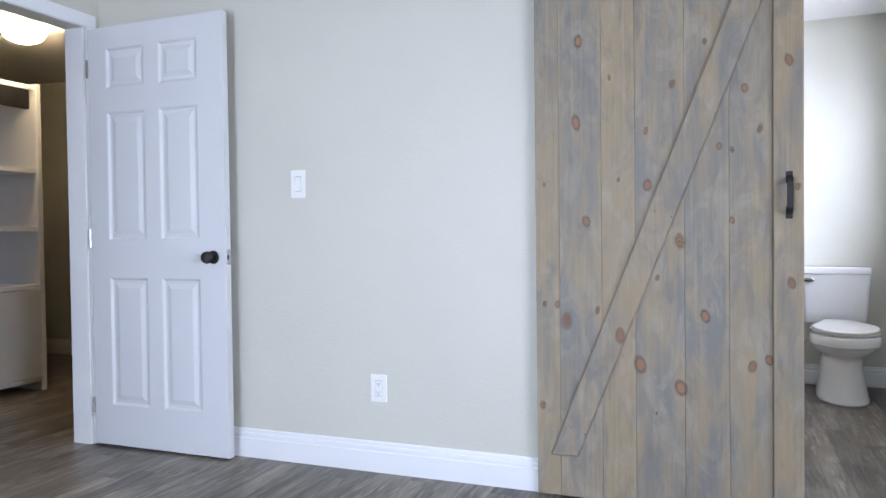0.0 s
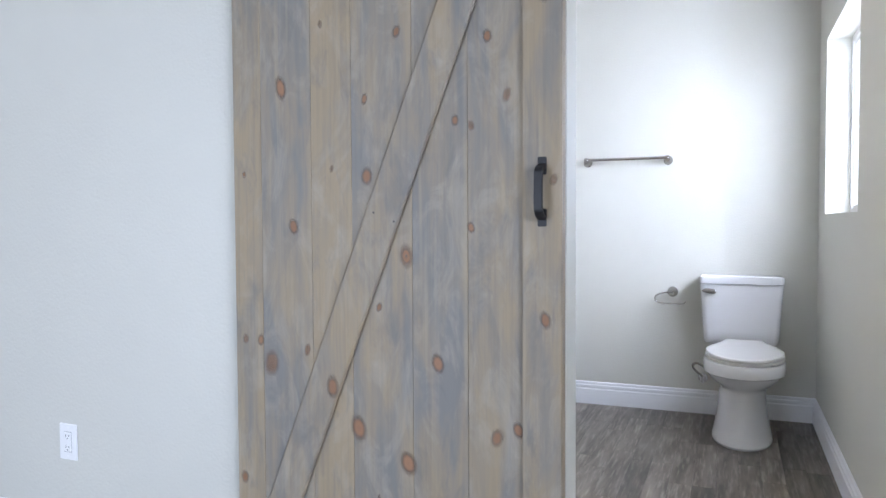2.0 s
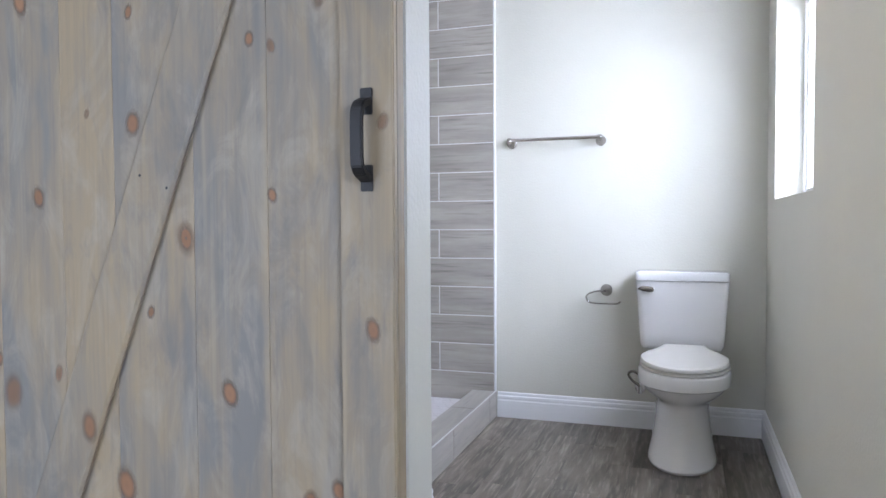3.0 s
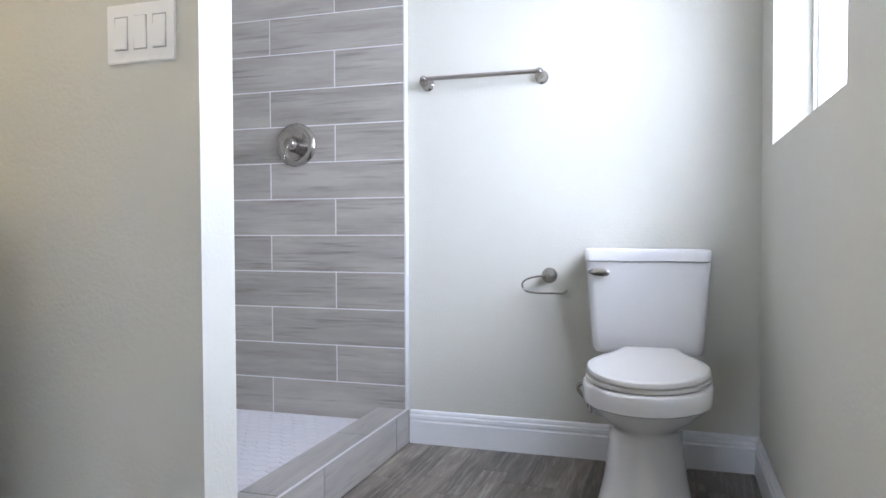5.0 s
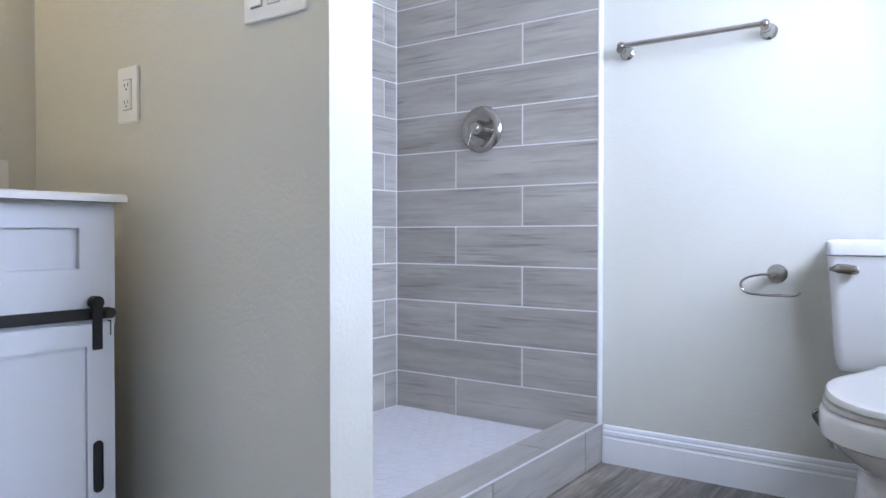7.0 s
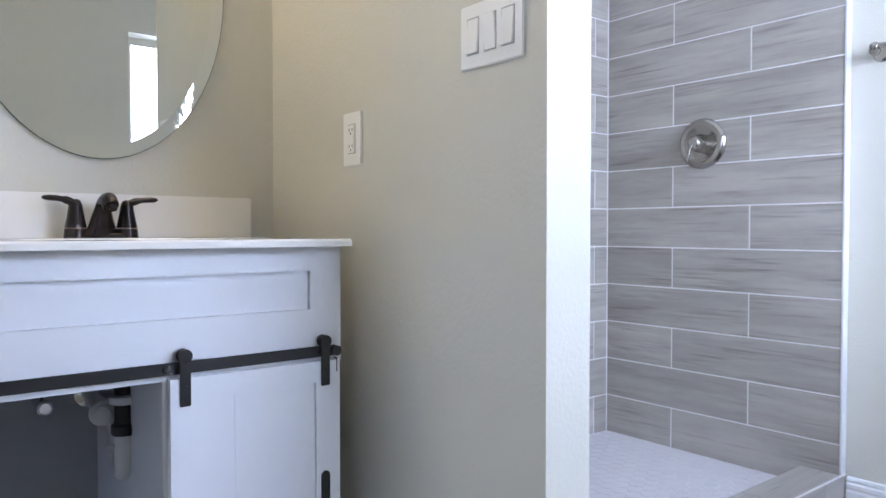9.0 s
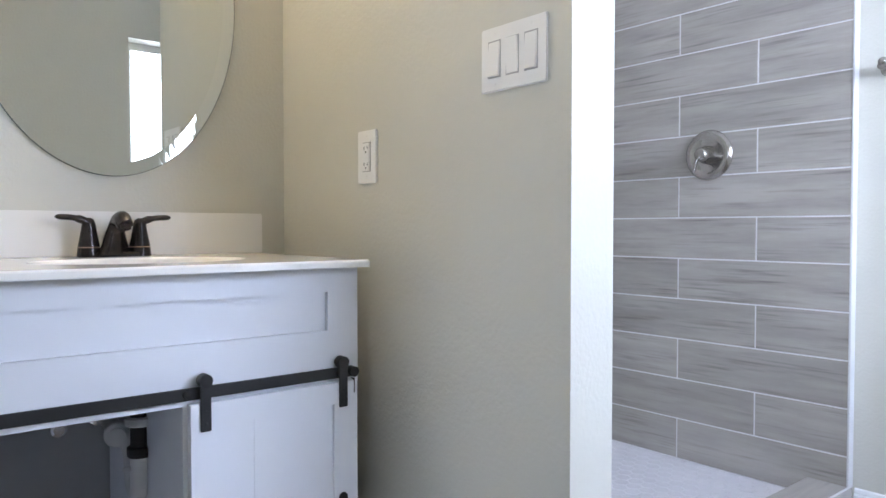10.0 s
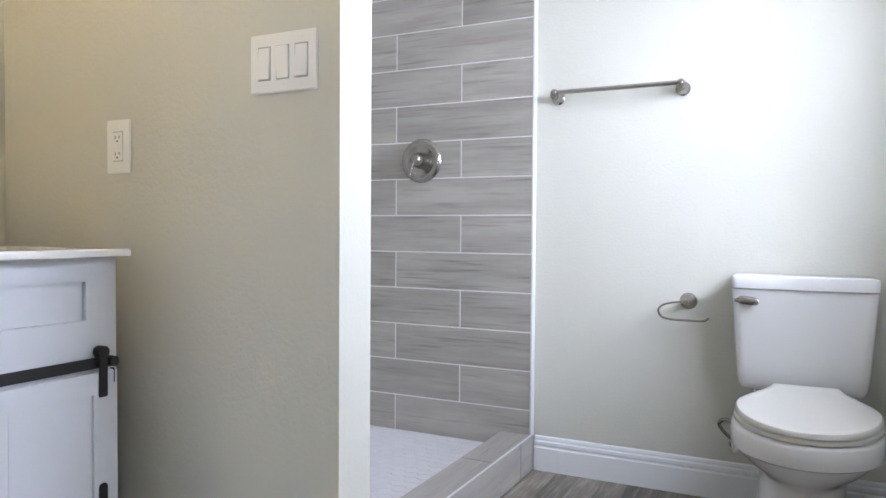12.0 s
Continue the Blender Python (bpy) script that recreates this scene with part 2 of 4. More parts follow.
def knot_material():
    """Pine knot: red-brown rings that fade into the board at the rim."""
    m = bpy.data.materials.new("pine_knot")
    m.use_nodes = True
    n, l = m.node_tree.nodes, m.node_tree.links
    b = n["Principled BSDF"]
    b.inputs["Roughness"].default_value = 0.55
    at = n.new("ShaderNodeAttribute")
    at.attribute_name = "rim"
    ramp = n.new("ShaderNodeValToRGB")
    e = ramp.color_ramp.elements
    e[0].position, e[0].color = 0.0, (0.285, 0.148, 0.078, 1)
    e[1].position, e[1].color = 1.0, (0.27, 0.195, 0.125, 1)
    for p, c in ((0.35, (0.32, 0.165, 0.082, 1)), (0.60, (0.235, 0.130, 0.078, 1)), (0.70, (0.195, 0.118, 0.074, 1)), (0.84, (0.26, 0.17, 0.105, 1))):
        x = e.new(p)
        x.color = c
    l.new(at.outputs["Fac"], ramp.inputs[0])
    l.new(ramp.outputs[0], b.inputs["Base Color"])
    no = n.new("ShaderNodeTexNoise")
    no.inputs["Scale"].default_value, no.inputs["Detail"].default_value = 46, 3.0
    fade = n.new("ShaderNodeMapRange")
    fade.inputs[3].default_value, fade.inputs[4].default_value = 0.5, 0.88
    l.new(n.new("ShaderNodeObjectInfo").outputs["Random"], fade.inputs[0])
    add = n.new("ShaderNodeMath")
    add.operation = "MULTIPLY_ADD"
    l.new(no.outputs["Fac"], add.inputs[0])
    add.inputs[1].default_value = 1.1
    l.new(at.outputs["Fac"], add.inputs[2])
    r = n.new("ShaderNodeMapRange")
    r.inputs[1].default_value, r.inputs[2].default_value, r.inputs[3].default_value, r.inputs[4].default_value = 1.05, 1.5, 1.0, 0.0
    l.new(add.outputs[0], r.inputs[0])
    cover = n.new("ShaderNodeMath")
    cover.operation = "MULTIPLY"
    l.new(r.outputs[0], cover.inputs[0])
    l.new(fade.outputs[0], cover.inputs[1])
    tr = n.new("ShaderNodeBsdfTransparent")
    mx = n.new("ShaderNodeMixShader")
    l.new(cover.outputs[0], mx.inputs[0])
    l.new(tr.outputs[0], mx.inputs[1])
    l.new(b.outputs[0], mx.inputs[2])
    l.new(mx.outputs[0], n["Material Output"].inputs[0])
    return m


KNOT = knot_material()


# ---- building helpers ----
def box(bm, x0, x1, y0, y1, z0, z1):
    r = bmesh.ops.create_cube(bm, size=1.0)
    m = Matrix.Translation(((x0 + x1) / 2, (y0 + y1) / 2, (z0 + z1) / 2)) @ Matrix.Diagonal((x1 - x0, y1 - y0, z1 - z0, 1))
    bmesh.ops.transform(bm, matrix=m, verts=r["verts"])


def mesh_of(bm, mat, bevel=0.0, smooth=False, segments=2):
    if bevel:
        bmesh.ops.bevel(bm, geom=list(bm.edges), offset=bevel, segments=segments, affect="EDGES", clamp_overlap=True)
    bmesh.ops.recalc_face_normals(bm, faces=list(bm.faces))
    if smooth:
        for e in bm.edges:
            if len(e.link_faces) == 2 and e.calc_face_angle(0.0) > radians(38):
                e.smooth = False
    me = bpy.data.meshes.new("mesh")
    bm.to_mesh(me)
    bm.free()
    me.materials.append(mat)
    if smooth:
        for p in me.polygons:
            p.use_smooth = True
    return me


def part(name, bm, mat, parent=None, label="", bevel=0.0, smooth=False, segments=2):
    me = mesh_of(bm, mat, bevel, smooth, segments)
    me.name = name
    ob = new(name, me)
    if parent:
        ob.parent = parent
        ob.matrix_parent_inverse = Matrix.Translation(-parent.location)
    if label:
        ob["label"] = label
    return ob


def boxes(*specs):
    bm = bmesh.new()
    for s in specs:
        box(bm, *s)
    return bm


def thing(name, place, label, category, group="", kind=""):
    ob = new(name)
    ob.location = place
    ob.empty_display_size = 0.1
    return tagged(ob, label, category, group, kind)


def ring_loft(rings, closed_ends=True):
    """A skin over rings of equal point counts."""
    bm = bmesh.new()
    vs = [[bm.verts.new(p) for p in r] for r in rings]
    for a, b in zip(vs, vs[1:]):
        for i in range(len(a)):
            j = (i + 1) % len(a)
            bm.faces.new((a[i], a[j], b[j], b[i]))
    if closed_ends:
        bm.faces.new(vs[0][::-1])
        bm.faces.new(vs[-1])
    return bm


def tube(path, radii, sides=14, closed_ends=True):
    """A round bar swept along a path, with a radius (or width and height) for each point."""
    pts = [Vector(p) for p in path]
    rings, up = [], None
    for i, p in enumerate(pts):
        d = (pts[min(i + 1, len(pts) - 1)] - pts[max(i - 1, 0)]).normalized()
        if up is None:
            up = d.orthogonal().normalized()
            if abs(d.z) < 0.9:
                up = (Vector((0, 0, 1)) - d * d.z).normalized()
        up = (up - d * up.dot(d)).normalized()
        side = d.cross(up)
        r = radii[min(i, len(radii) - 1)] if isinstance(radii, list) else radii
        w, h = r if isinstance(r, tuple) else (r, r)
        rings.append([p + side * (w * math.cos(a)) + up * (h * math.sin(a)) for a in (2 * math.pi * k / sides for k in range(sides))])
    return ring_loft(rings, closed_ends)


def curve_points(ctrl, steps=6):
    """A smooth line through control points."""
    p = [Vector(c) for c in ctrl]
    p = [p[0] * 2 - p[1]] + p + [p[-1] * 2 - p[-2]]
    out = []
    for a, b, c, d in zip(p, p[1:], p[2:], p[3:]):
        for k in range(steps):
            t = k / steps
            out.append(0.5 * ((2 * b) + (c - a) * t + (2 * a - 5 * b + 4 * c - d) * t * t + (3 * b - a - 3 * c + d) * t ** 3))
    out.append(p[-2])
    return out


def disc_x(centre, axis, profile, sides=40):
    """Turned shape: profile of (distance along axis, radius)."""
    c, ax = Vector(centre), Vector(axis).normalized()
    u = ax.orthogonal().normalized()
    v = ax.cross(u)
    return ring_loft([[c + ax * d + (u * math.cos(a) + v * math.sin(a)) * r for a in (2 * math.pi * k / sides for k in range(sides))] for d, r in profile])


def wall_round_window(axis, at0, at1, u0, u1, a, b, z0, z1):
    """A wall across axis from u0 to u1 with a window from a to b and z0 to z1, as one solid."""
    def rect(lo, hi, lz, hz, at):
        return [(at, u, z) if axis == "x" else (u, at, z) for u, z in ((lo, lz), (hi, lz), (hi, hz), (lo, hz))]
    rings = [rect(u0, u1, 0, CEIL, at0), rect(a, b, z0, z1, at0), rect(a, b, z0, z1, at1), rect(u0, u1, 0, CEIL, at1)]
    bm = ring_loft(rings + rings[:1], False)
    bmesh.ops.remove_doubles(bm, verts=list(bm.verts), dist=1e-5)
    return bm


def wall_round_door(axis, at0, at1, u0, u1, a, b, h):
    """The same with a doorway from a to b, open to the floor."""
    line = [(u0, 0), (a, 0), (a, h), (b, h), (b, 0), (u1, 0), (u1, CEIL), (u0, CEIL)]
    return ring_loft([[(at, u, z) if axis == "x" else (u, at, z) for u, z in line] for at in (at0, at1)])


def set_wall(name, bm, mat=PAINT, label="", category="wall"):
    return tagged(part(name, bm, mat), label, category, kind="structure")


# ---- the shell ----
set_wall("floor", boxes((-5.4, 3.4, 0.2, 8.4, -0.12, -0.009)), JOINT, "grey wood-look plank floor with fine dark joints", "floor")
floor = bpy.data.objects["floor"]
set_wall("ceiling", boxes((-5.4, 3.4, 0.2, 8.4, CEIL, CEIL + 0.12)), CEILING, "plain white painted ceiling", "ceiling")
WALL = "greige painted wall with light orange-peel texture"
set_wall("wall_bathroom_north", boxes((-0.2, 2.335, BATH_N, BATH_N + 0.115, 0, CEIL)), PAINT, WALL)
set_wall("wall_bathroom_west", boxes((-0.2, BATH_W, BED_N1, BATH_N, 0, CEIL)), PAINT, WALL)
set_wall("wall_partition", boxes((BATH_W, SW_END, SW0, SW1, 0, CEIL)), PAINT, WALL + " ending beside the shower")
E0, E1 = BATH_E, BATH_E + 0.14
set_wall("wall_bathroom_east", wall_round_window("x", E0, E1, BED_N1, BATH_N, WIN_Y0, WIN_Y1, WIN_Z0, WIN_Z1), PAINT, WALL + " with a window opening")
set_wall("wall_bedroom_north", wall_round_door("y", BED_N0, BED_N1, BED_W, BED_E, DOOR_X0, DOOR_X1, DOOR_Z), PAINT, WALL + " with a bathroom doorway")
HD0, HD1, HDZ = 4.58, 5.43, 2.115
set_wall("wall_bedroom_west", wall_round_door("x", BED_W - 0.115, BED_W, BED_S, BED_N1, HD0, HD1, HDZ), PAINT, WALL + " with a doorway to the hall")
set_wall("wall_bedroom_south", wall_round_door("y", BED_S - 0.1, BED_S, BED_W, BED_E, -1.5, 0.4, 2.05), PAINT, WALL + " with an opening for the added glass door")
set_wall("wall_bedroom_east", wall_round_window("x", BED_E, BED_E + 0.12, BED_S, BED_N1, 2.1, 4.1, 0.8, 2.1), PAINT, WALL + " with a window opening")
set_wall("wall_hall_west", boxes((-3.85, -3.75, 3.0, 6.36, 0, CEIL)), PAINT, WALL)
set_wall("wall_hall_far", boxes((-5.3, -0.2, 7.5, 7.6, 0, CEIL)), PAINT, WALL)
set_wall("wall_hall_end", boxes((-5.4, -5.3, 3.0, 7.6, 0, CEIL)), PAINT, WALL)
set_wall("wall_hall_south", boxes((-5.3, BED_W - 0.115, 2.9, 3.0, 0, CEIL)), PAINT, WALL)


def baseboard(name, a, b, normal, h=0.135, d=0.016):
    """A stepped moulding from a to b; normal points into the room."""
    prof = [(0, 0), (d, 0), (d, h * 0.66), (d * 0.8, h * 0.69), (d * 0.72, h * 0.72), (d * 0.9, h * 0.76), (d * 0.86, h * 0.84), (d * 0.5, h * 0.88),
            (d * 0.6, h * 0.91), (d * 0.5, h * 0.97), (d * 0.25, h), (0, h)]
    a, b, n = Vector(a), Vector(b), Vector(normal)
    bm = ring_loft([[p + n * o + Vector((0, 0, z)) for o, z in prof] for p in (a, b)])
    return tagged(part(name, bm, WHITE), "white painted baseboard with a stepped top edge", "baseboard", kind="structure")


baseboard("baseboard", (TILE_END + 0.012, BATH_N, 0), (BATH_E, BATH_N, 0), (0, -1, 0))
baseboard("baseboard", (BATH_E, BATH_N - 0.016, 0), (BATH_E, BED_N1, 0), (-1, 0, 0))
baseboard("baseboard", (BATH_W + 0.58, SW0, 0), (SW_END, SW0, 0), (0, -1, 0))
baseboard("baseboard", (SW_END, SW0 - 0.016, 0), (SW_END, SW1, 0), (1, 0, 0))
baseboard("baseboard", (BED_W, BED_N0, 0), (DOOR_X0 - 0.01, BED_N0, 0), (0, -1, 0))
baseboard("baseboard", (BED_W, BED_S, 0), (BED_W, HD0 - 0.08, 0), (1, 0, 0))
baseboard("baseboard", (-5.3, 7.5, 0), (-0.2, 7.5, 0), (0, -1, 0))
baseboard("baseboard", (BED_E, BED_S, 0), (BED_E, BED_N0, 0), (-1, 0, 0))

# casing of the hall doorway
casing = thing("trim", (BED_W, HD0, 0), "white painted casing round the hall doorway", "trim", kind="structure")
part("casing_side", boxes((BED_W, BED_W + 0.016, HD0 - 0.07, HD0, 0, HDZ)), WHITE, casing, bevel=0.004)
part("casing_side", boxes((BED_W, BED_W + 0.016, HD1, HD1 + 0.06, 0, HDZ)), WHITE, casing, bevel=0.004)
part("casing_head", boxes((BED_W, BED_W + 0.018, HD0 - 0.07, HD1 + 0.06, HDZ, HDZ + 0.07)), WHITE, casing, bevel=0.004)
part("jamb", boxes((BED_W - 0.118, BED_W - 0.001, HD1 - 0.012, HD1, 0, HDZ)), WHITE, casing)
part("jamb", boxes((BED_W - 0.118, BED_W - 0.001, HD0, HD0 + 0.012, 0, HDZ)), WHITE, casing)


# ---- bathroom window ----
def slider_window():
    w = thing("window_1", (E1 - 0.04, (WIN_Y0 + WIN_Y1) / 2, WIN_Z0), "white vinyl sliding window, bright with daylight", "window", kind="structure")
    x0, x1, f = E1 - 0.03, E1 - 0.005, 0.026
    ym = (WIN_Y0 + WIN_Y1) / 2
    part("window_frame", boxes((x0, x1, WIN_Y0, WIN_Y0 + f, WIN_Z0, WIN_Z1), (x0, x1, WIN_Y1 - f, WIN_Y1, WIN_Z0, WIN_Z1),
                               (x0, x1, WIN_Y0 + f, WIN_Y1 - f, WIN_Z0, WIN_Z0 + f), (x0, x1, WIN_Y0 + f, WIN_Y1 - f, WIN_Z1 - f, WIN_Z1)), PLASTIC, w)
    for k, (a, b, o) in enumerate(((WIN_Y0 + f, ym + 0.005, 0.001), (ym - 0.005, WIN_Y1 - f, 0.0115))):
        s = 0.016
        z0, z1 = WIN_Z0 + f, WIN_Z1 - f
        sash = part("sash", boxes((x0 + o, x0 + o + 0.01, a, a + s, z0, z1), (x0 + o, x0 + o + 0.01, b - s, b, z0, z1),
                                  (x0 + o, x0 + o + 0.01, a + s, b - s, z0, z0 + s), (x0 + o, x0 + o + 0.01, a + s, b - s, z1 - s, z1)), PLASTIC, w)
        pane = part("pane", boxes((x0 + o + 0.003, x0 + o + 0.007, a + s, b - s, z0 + s, z1 - s)), GLASS, sash)
        pane.matrix_parent_inverse = Matrix.Identity(4)
        pane.visible_shadow = False


slider_window()
w2 = thing("window_2", (BED_E + 0.09, 3.1, 0.8), "white framed bedroom window", "window", kind="structure")
xa, xb = BED_E + 0.08, BED_E + 0.115
part("window_frame", boxes((xa, xb, 2.1, 2.14, 0.8, 2.1), (xa, xb, 4.06, 4.1, 0.8, 2.1), (xa, xb, 2.14, 4.06, 0.8, 0.84), (xa, xb, 2.14, 4.06, 2.06, 2.1), (xa, xb, 3.08, 3.12, 0.84, 2.06)), PLASTIC, w2)


# made-up door frame round the added south light, always out of view
sd = thing("added_glass_door", (-0.55, BED_S - 0.05, 0), "added unseen white framed sliding glass door that lights the bedroom from behind", "glass door", kind="structure")
part("door_frame", boxes((-1.5, -1.45, 0.31, 0.37, 0, 2.05), (0.35, 0.4, 0.31, 0.37, 0, 2.05), (-1.45, 0.35, 0.31, 0.37, 2.0, 2.05), (-1.45, 0.35, 0.31, 0.37, 0, 0.04), (-0.58, -0.52, 0.31, 0.37, 0.04, 2.0)), PLASTIC, sd)

# ---- shower ----
pan = tagged(part("shower_floor", boxes((TILE_X, 0.735, SW1, TILE_Y, 0, PAN_Z - 0.0006)), GROUT), "white hexagon mosaic shower floor", "shower floor", kind="structure")
curb = thing("shower_curb", (0.79, 7.4, 0), "low shower curb clad in grey wood-look tile", "curb", kind="structure")
part("core", boxes((0.735, 0.851, SW1, TILE_Y + 0.03, 0, CURB_Z - 0.004)), GROUT, curb)
part("edge_trim", boxes((0.8530, 0.8585, SW1, TILE_Y + 0.028, CURB_Z - 0.003, CURB_Z + 0.0025)), PVC, curb, bevel=0.001)
back = tagged(part("shower_wall_back", boxes((TILE_X - 0.019, TILE_END - 0.002, TILE_Y + 0.0015, BATH_N, 0, CEIL)), GROUT), "shower wall of grey wood-look tiles with white grout", "tiled wall", kind="structure")
side = tagged(part("shower_wall_side", boxes((BATH_W, TILE_X - 0.0015, SW1, TILE_Y + 0.003, 0, CEIL)), GROUT), "shower side wall of grey wood-look tiles", "tiled wall", kind="structure")
tagged(part("tile_trim", boxes((TILE_END - 0.002, TILE_END + 0.005, TILE_Y - 0.002, BATH_N, CURB_Z, CEIL)), PVC, bevel=0.002), "slim white edge trim of the shower tile", "trim", kind="structure")

# ---- shower valve ----
valve = thing("shower_valve", (0.365, TILE_Y, 1.23), "round brushed nickel shower valve with a lever handle", "shower valve")
part("escutcheon", disc_x((0.365, TILE_Y, 1.23), (0, -1, 0), [(0, 0.090), (0.007, 0.092), (0.015, 0.087), (0.020, 0.077), (0.021, 0.067), (0.018, 0.059), (0.015, 0.054), (0.014, 0.03)]), NICKEL, valve, smooth=True)
part("handle_hub", disc_x((0.365, TILE_Y - 0.012, 1.23), (0, -1, 0), [(0, 0.034), (0.012, 0.033), (0.03, 0.027), (0.05, 0.024), (0.056, 0.018)]), NICKEL, valve, smooth=True)
part("lever", tube([(0.362, TILE_Y - 0.056, 1.235), (0.352, TILE_Y - 0.066, 1.205), (0.345, TILE_Y - 0.072, 1.165)], [(0.011, 0.008), (0.009, 0.006), (0.007, 0.005)]), NICKEL, valve, smooth=True)

head = thing("wall_shower", (0.354, TILE_Y, 2.09), "brushed nickel shower head on a bent arm", "shower")
part("flange", disc_x((0.354, TILE_Y, 2.10), (0, -1, 0), [(0, 0.03), (0.004, 0.03), (0.012, 0.014)], 24), NICKEL, head, smooth=True)
part("arm", tube(curve_points([(0.354, TILE_Y, 2.10), (0.354, TILE_Y - 0.05, 2.10), (0.354, TILE_Y - 0.09, 2.085), (0.354, TILE_Y - 0.115, 2.06)], 5), 0.010, 14), NICKEL, head, smooth=True)
part("spray_head", disc_x((0.354, TILE_Y - 0.115, 2.06), (0, -0.6, -0.8), [(0, 0.014), (0.015, 0.016), (0.035, 0.036), (0.045, 0.04), (0.05, 0.037)], 28), NICKEL, head, smooth=True)

# ---- towel bar ----
bar = thing("towel_bar", (1.17, BATH_N, 1.459), "brushed nickel towel bar on the wall", "towel bar")
for x in (0.942, 1.402):
    part("mount", disc_x((x, BATH_N, 1.452), (0, -1, 0), [(0, 0.026), (0.004, 0.026), (0.010, 0.020), (0.02, 0.013), (0.05, 0.012), (0.058, 0.014), (0.068, 0.013)]), NICKEL, bar, smooth=True)
    part("end_ball", disc_x((x - 0.014, BATH_N - 0.06, 1.464), (1, 0, 0), [(0, 0.0005)] + [(0.014 * (1 - math.cos(math.pi * k / 10)), 0.014 * math.sin(math.pi * k / 10)) for k in range(1, 10)] + [(0.028, 0.0005)], 20), NICKEL, bar, smooth=True)
part("rod", tube([(0.942, BATH_N - 0.06, 1.464), (1.402, BATH_N - 0.06, 1.464)], 0.0085), NICKEL, bar, smooth=True)

# ---- paper holder ----
tp = thing("toilet_paper_holder", (1.43, BATH_N, 0.692), "brushed nickel open-loop toilet paper holder", "paper holder")
part("mount", disc_x((1.432, BATH_N, 0.694), (0, -1, 0), [(0, 0.030), (0.004, 0.030), (0.013, 0.022), (0.024, 0.014), (0.055, 0.012), (0.062, 0.008)]), NICKEL, tp, smooth=True)
part("wire_loop", tube(curve_points([(1.432, BATH_N - 0.056, 0.694), (1.395, BATH_N - 0.06, 0.693), (1.355, BATH_N - 0.064, 0.682), (1.338, BATH_N - 0.066, 0.662), (1.352, BATH_N - 0.066, 0.638),
                                     (1.395, BATH_N - 0.066, 0.631), (1.45, BATH_N - 0.066, 0.631), (1.49, BATH_N - 0.066, 0.632), (1.508, BATH_N - 0.066, 0.643)]), 0.004, 10), NICKEL, tp, smooth=True)


# ---- toilet ----
def oval(cx, yf, yb, hw, z, n=48, mid=0.24):
    ym = yf + min(mid, (yb - yf) * 0.55)
    out = []
    for k in range(n):
        a = 2 * math.pi * k / n
        c, s = math.cos(a), math.sin(a)
        if s < 0:
            out.append((cx + hw * c, ym + (ym - yf) * s, z))
        else:
            q = 2 / 3.4
            out.append((cx + hw * math.copysign(abs(c) ** q, c), ym + (yb - ym) * abs(s) ** q, z))
    return out


def round_rect(cx, y0, y1, hw, z, r=0.03, n=8):
    out = []
    for (x, y), a0 in (((cx + hw - r, y1 - r), 0), ((cx - hw + r, y1 - r), 90), ((cx - hw + r, y0 + r), 180), ((cx + hw - r, y0 + r), 270)):
        for k in range(n):
            a = radians(a0 + 90 * k / (n - 1))
            out.append((x + r * math.cos(a), y + r * math.sin(a), z))
    return out


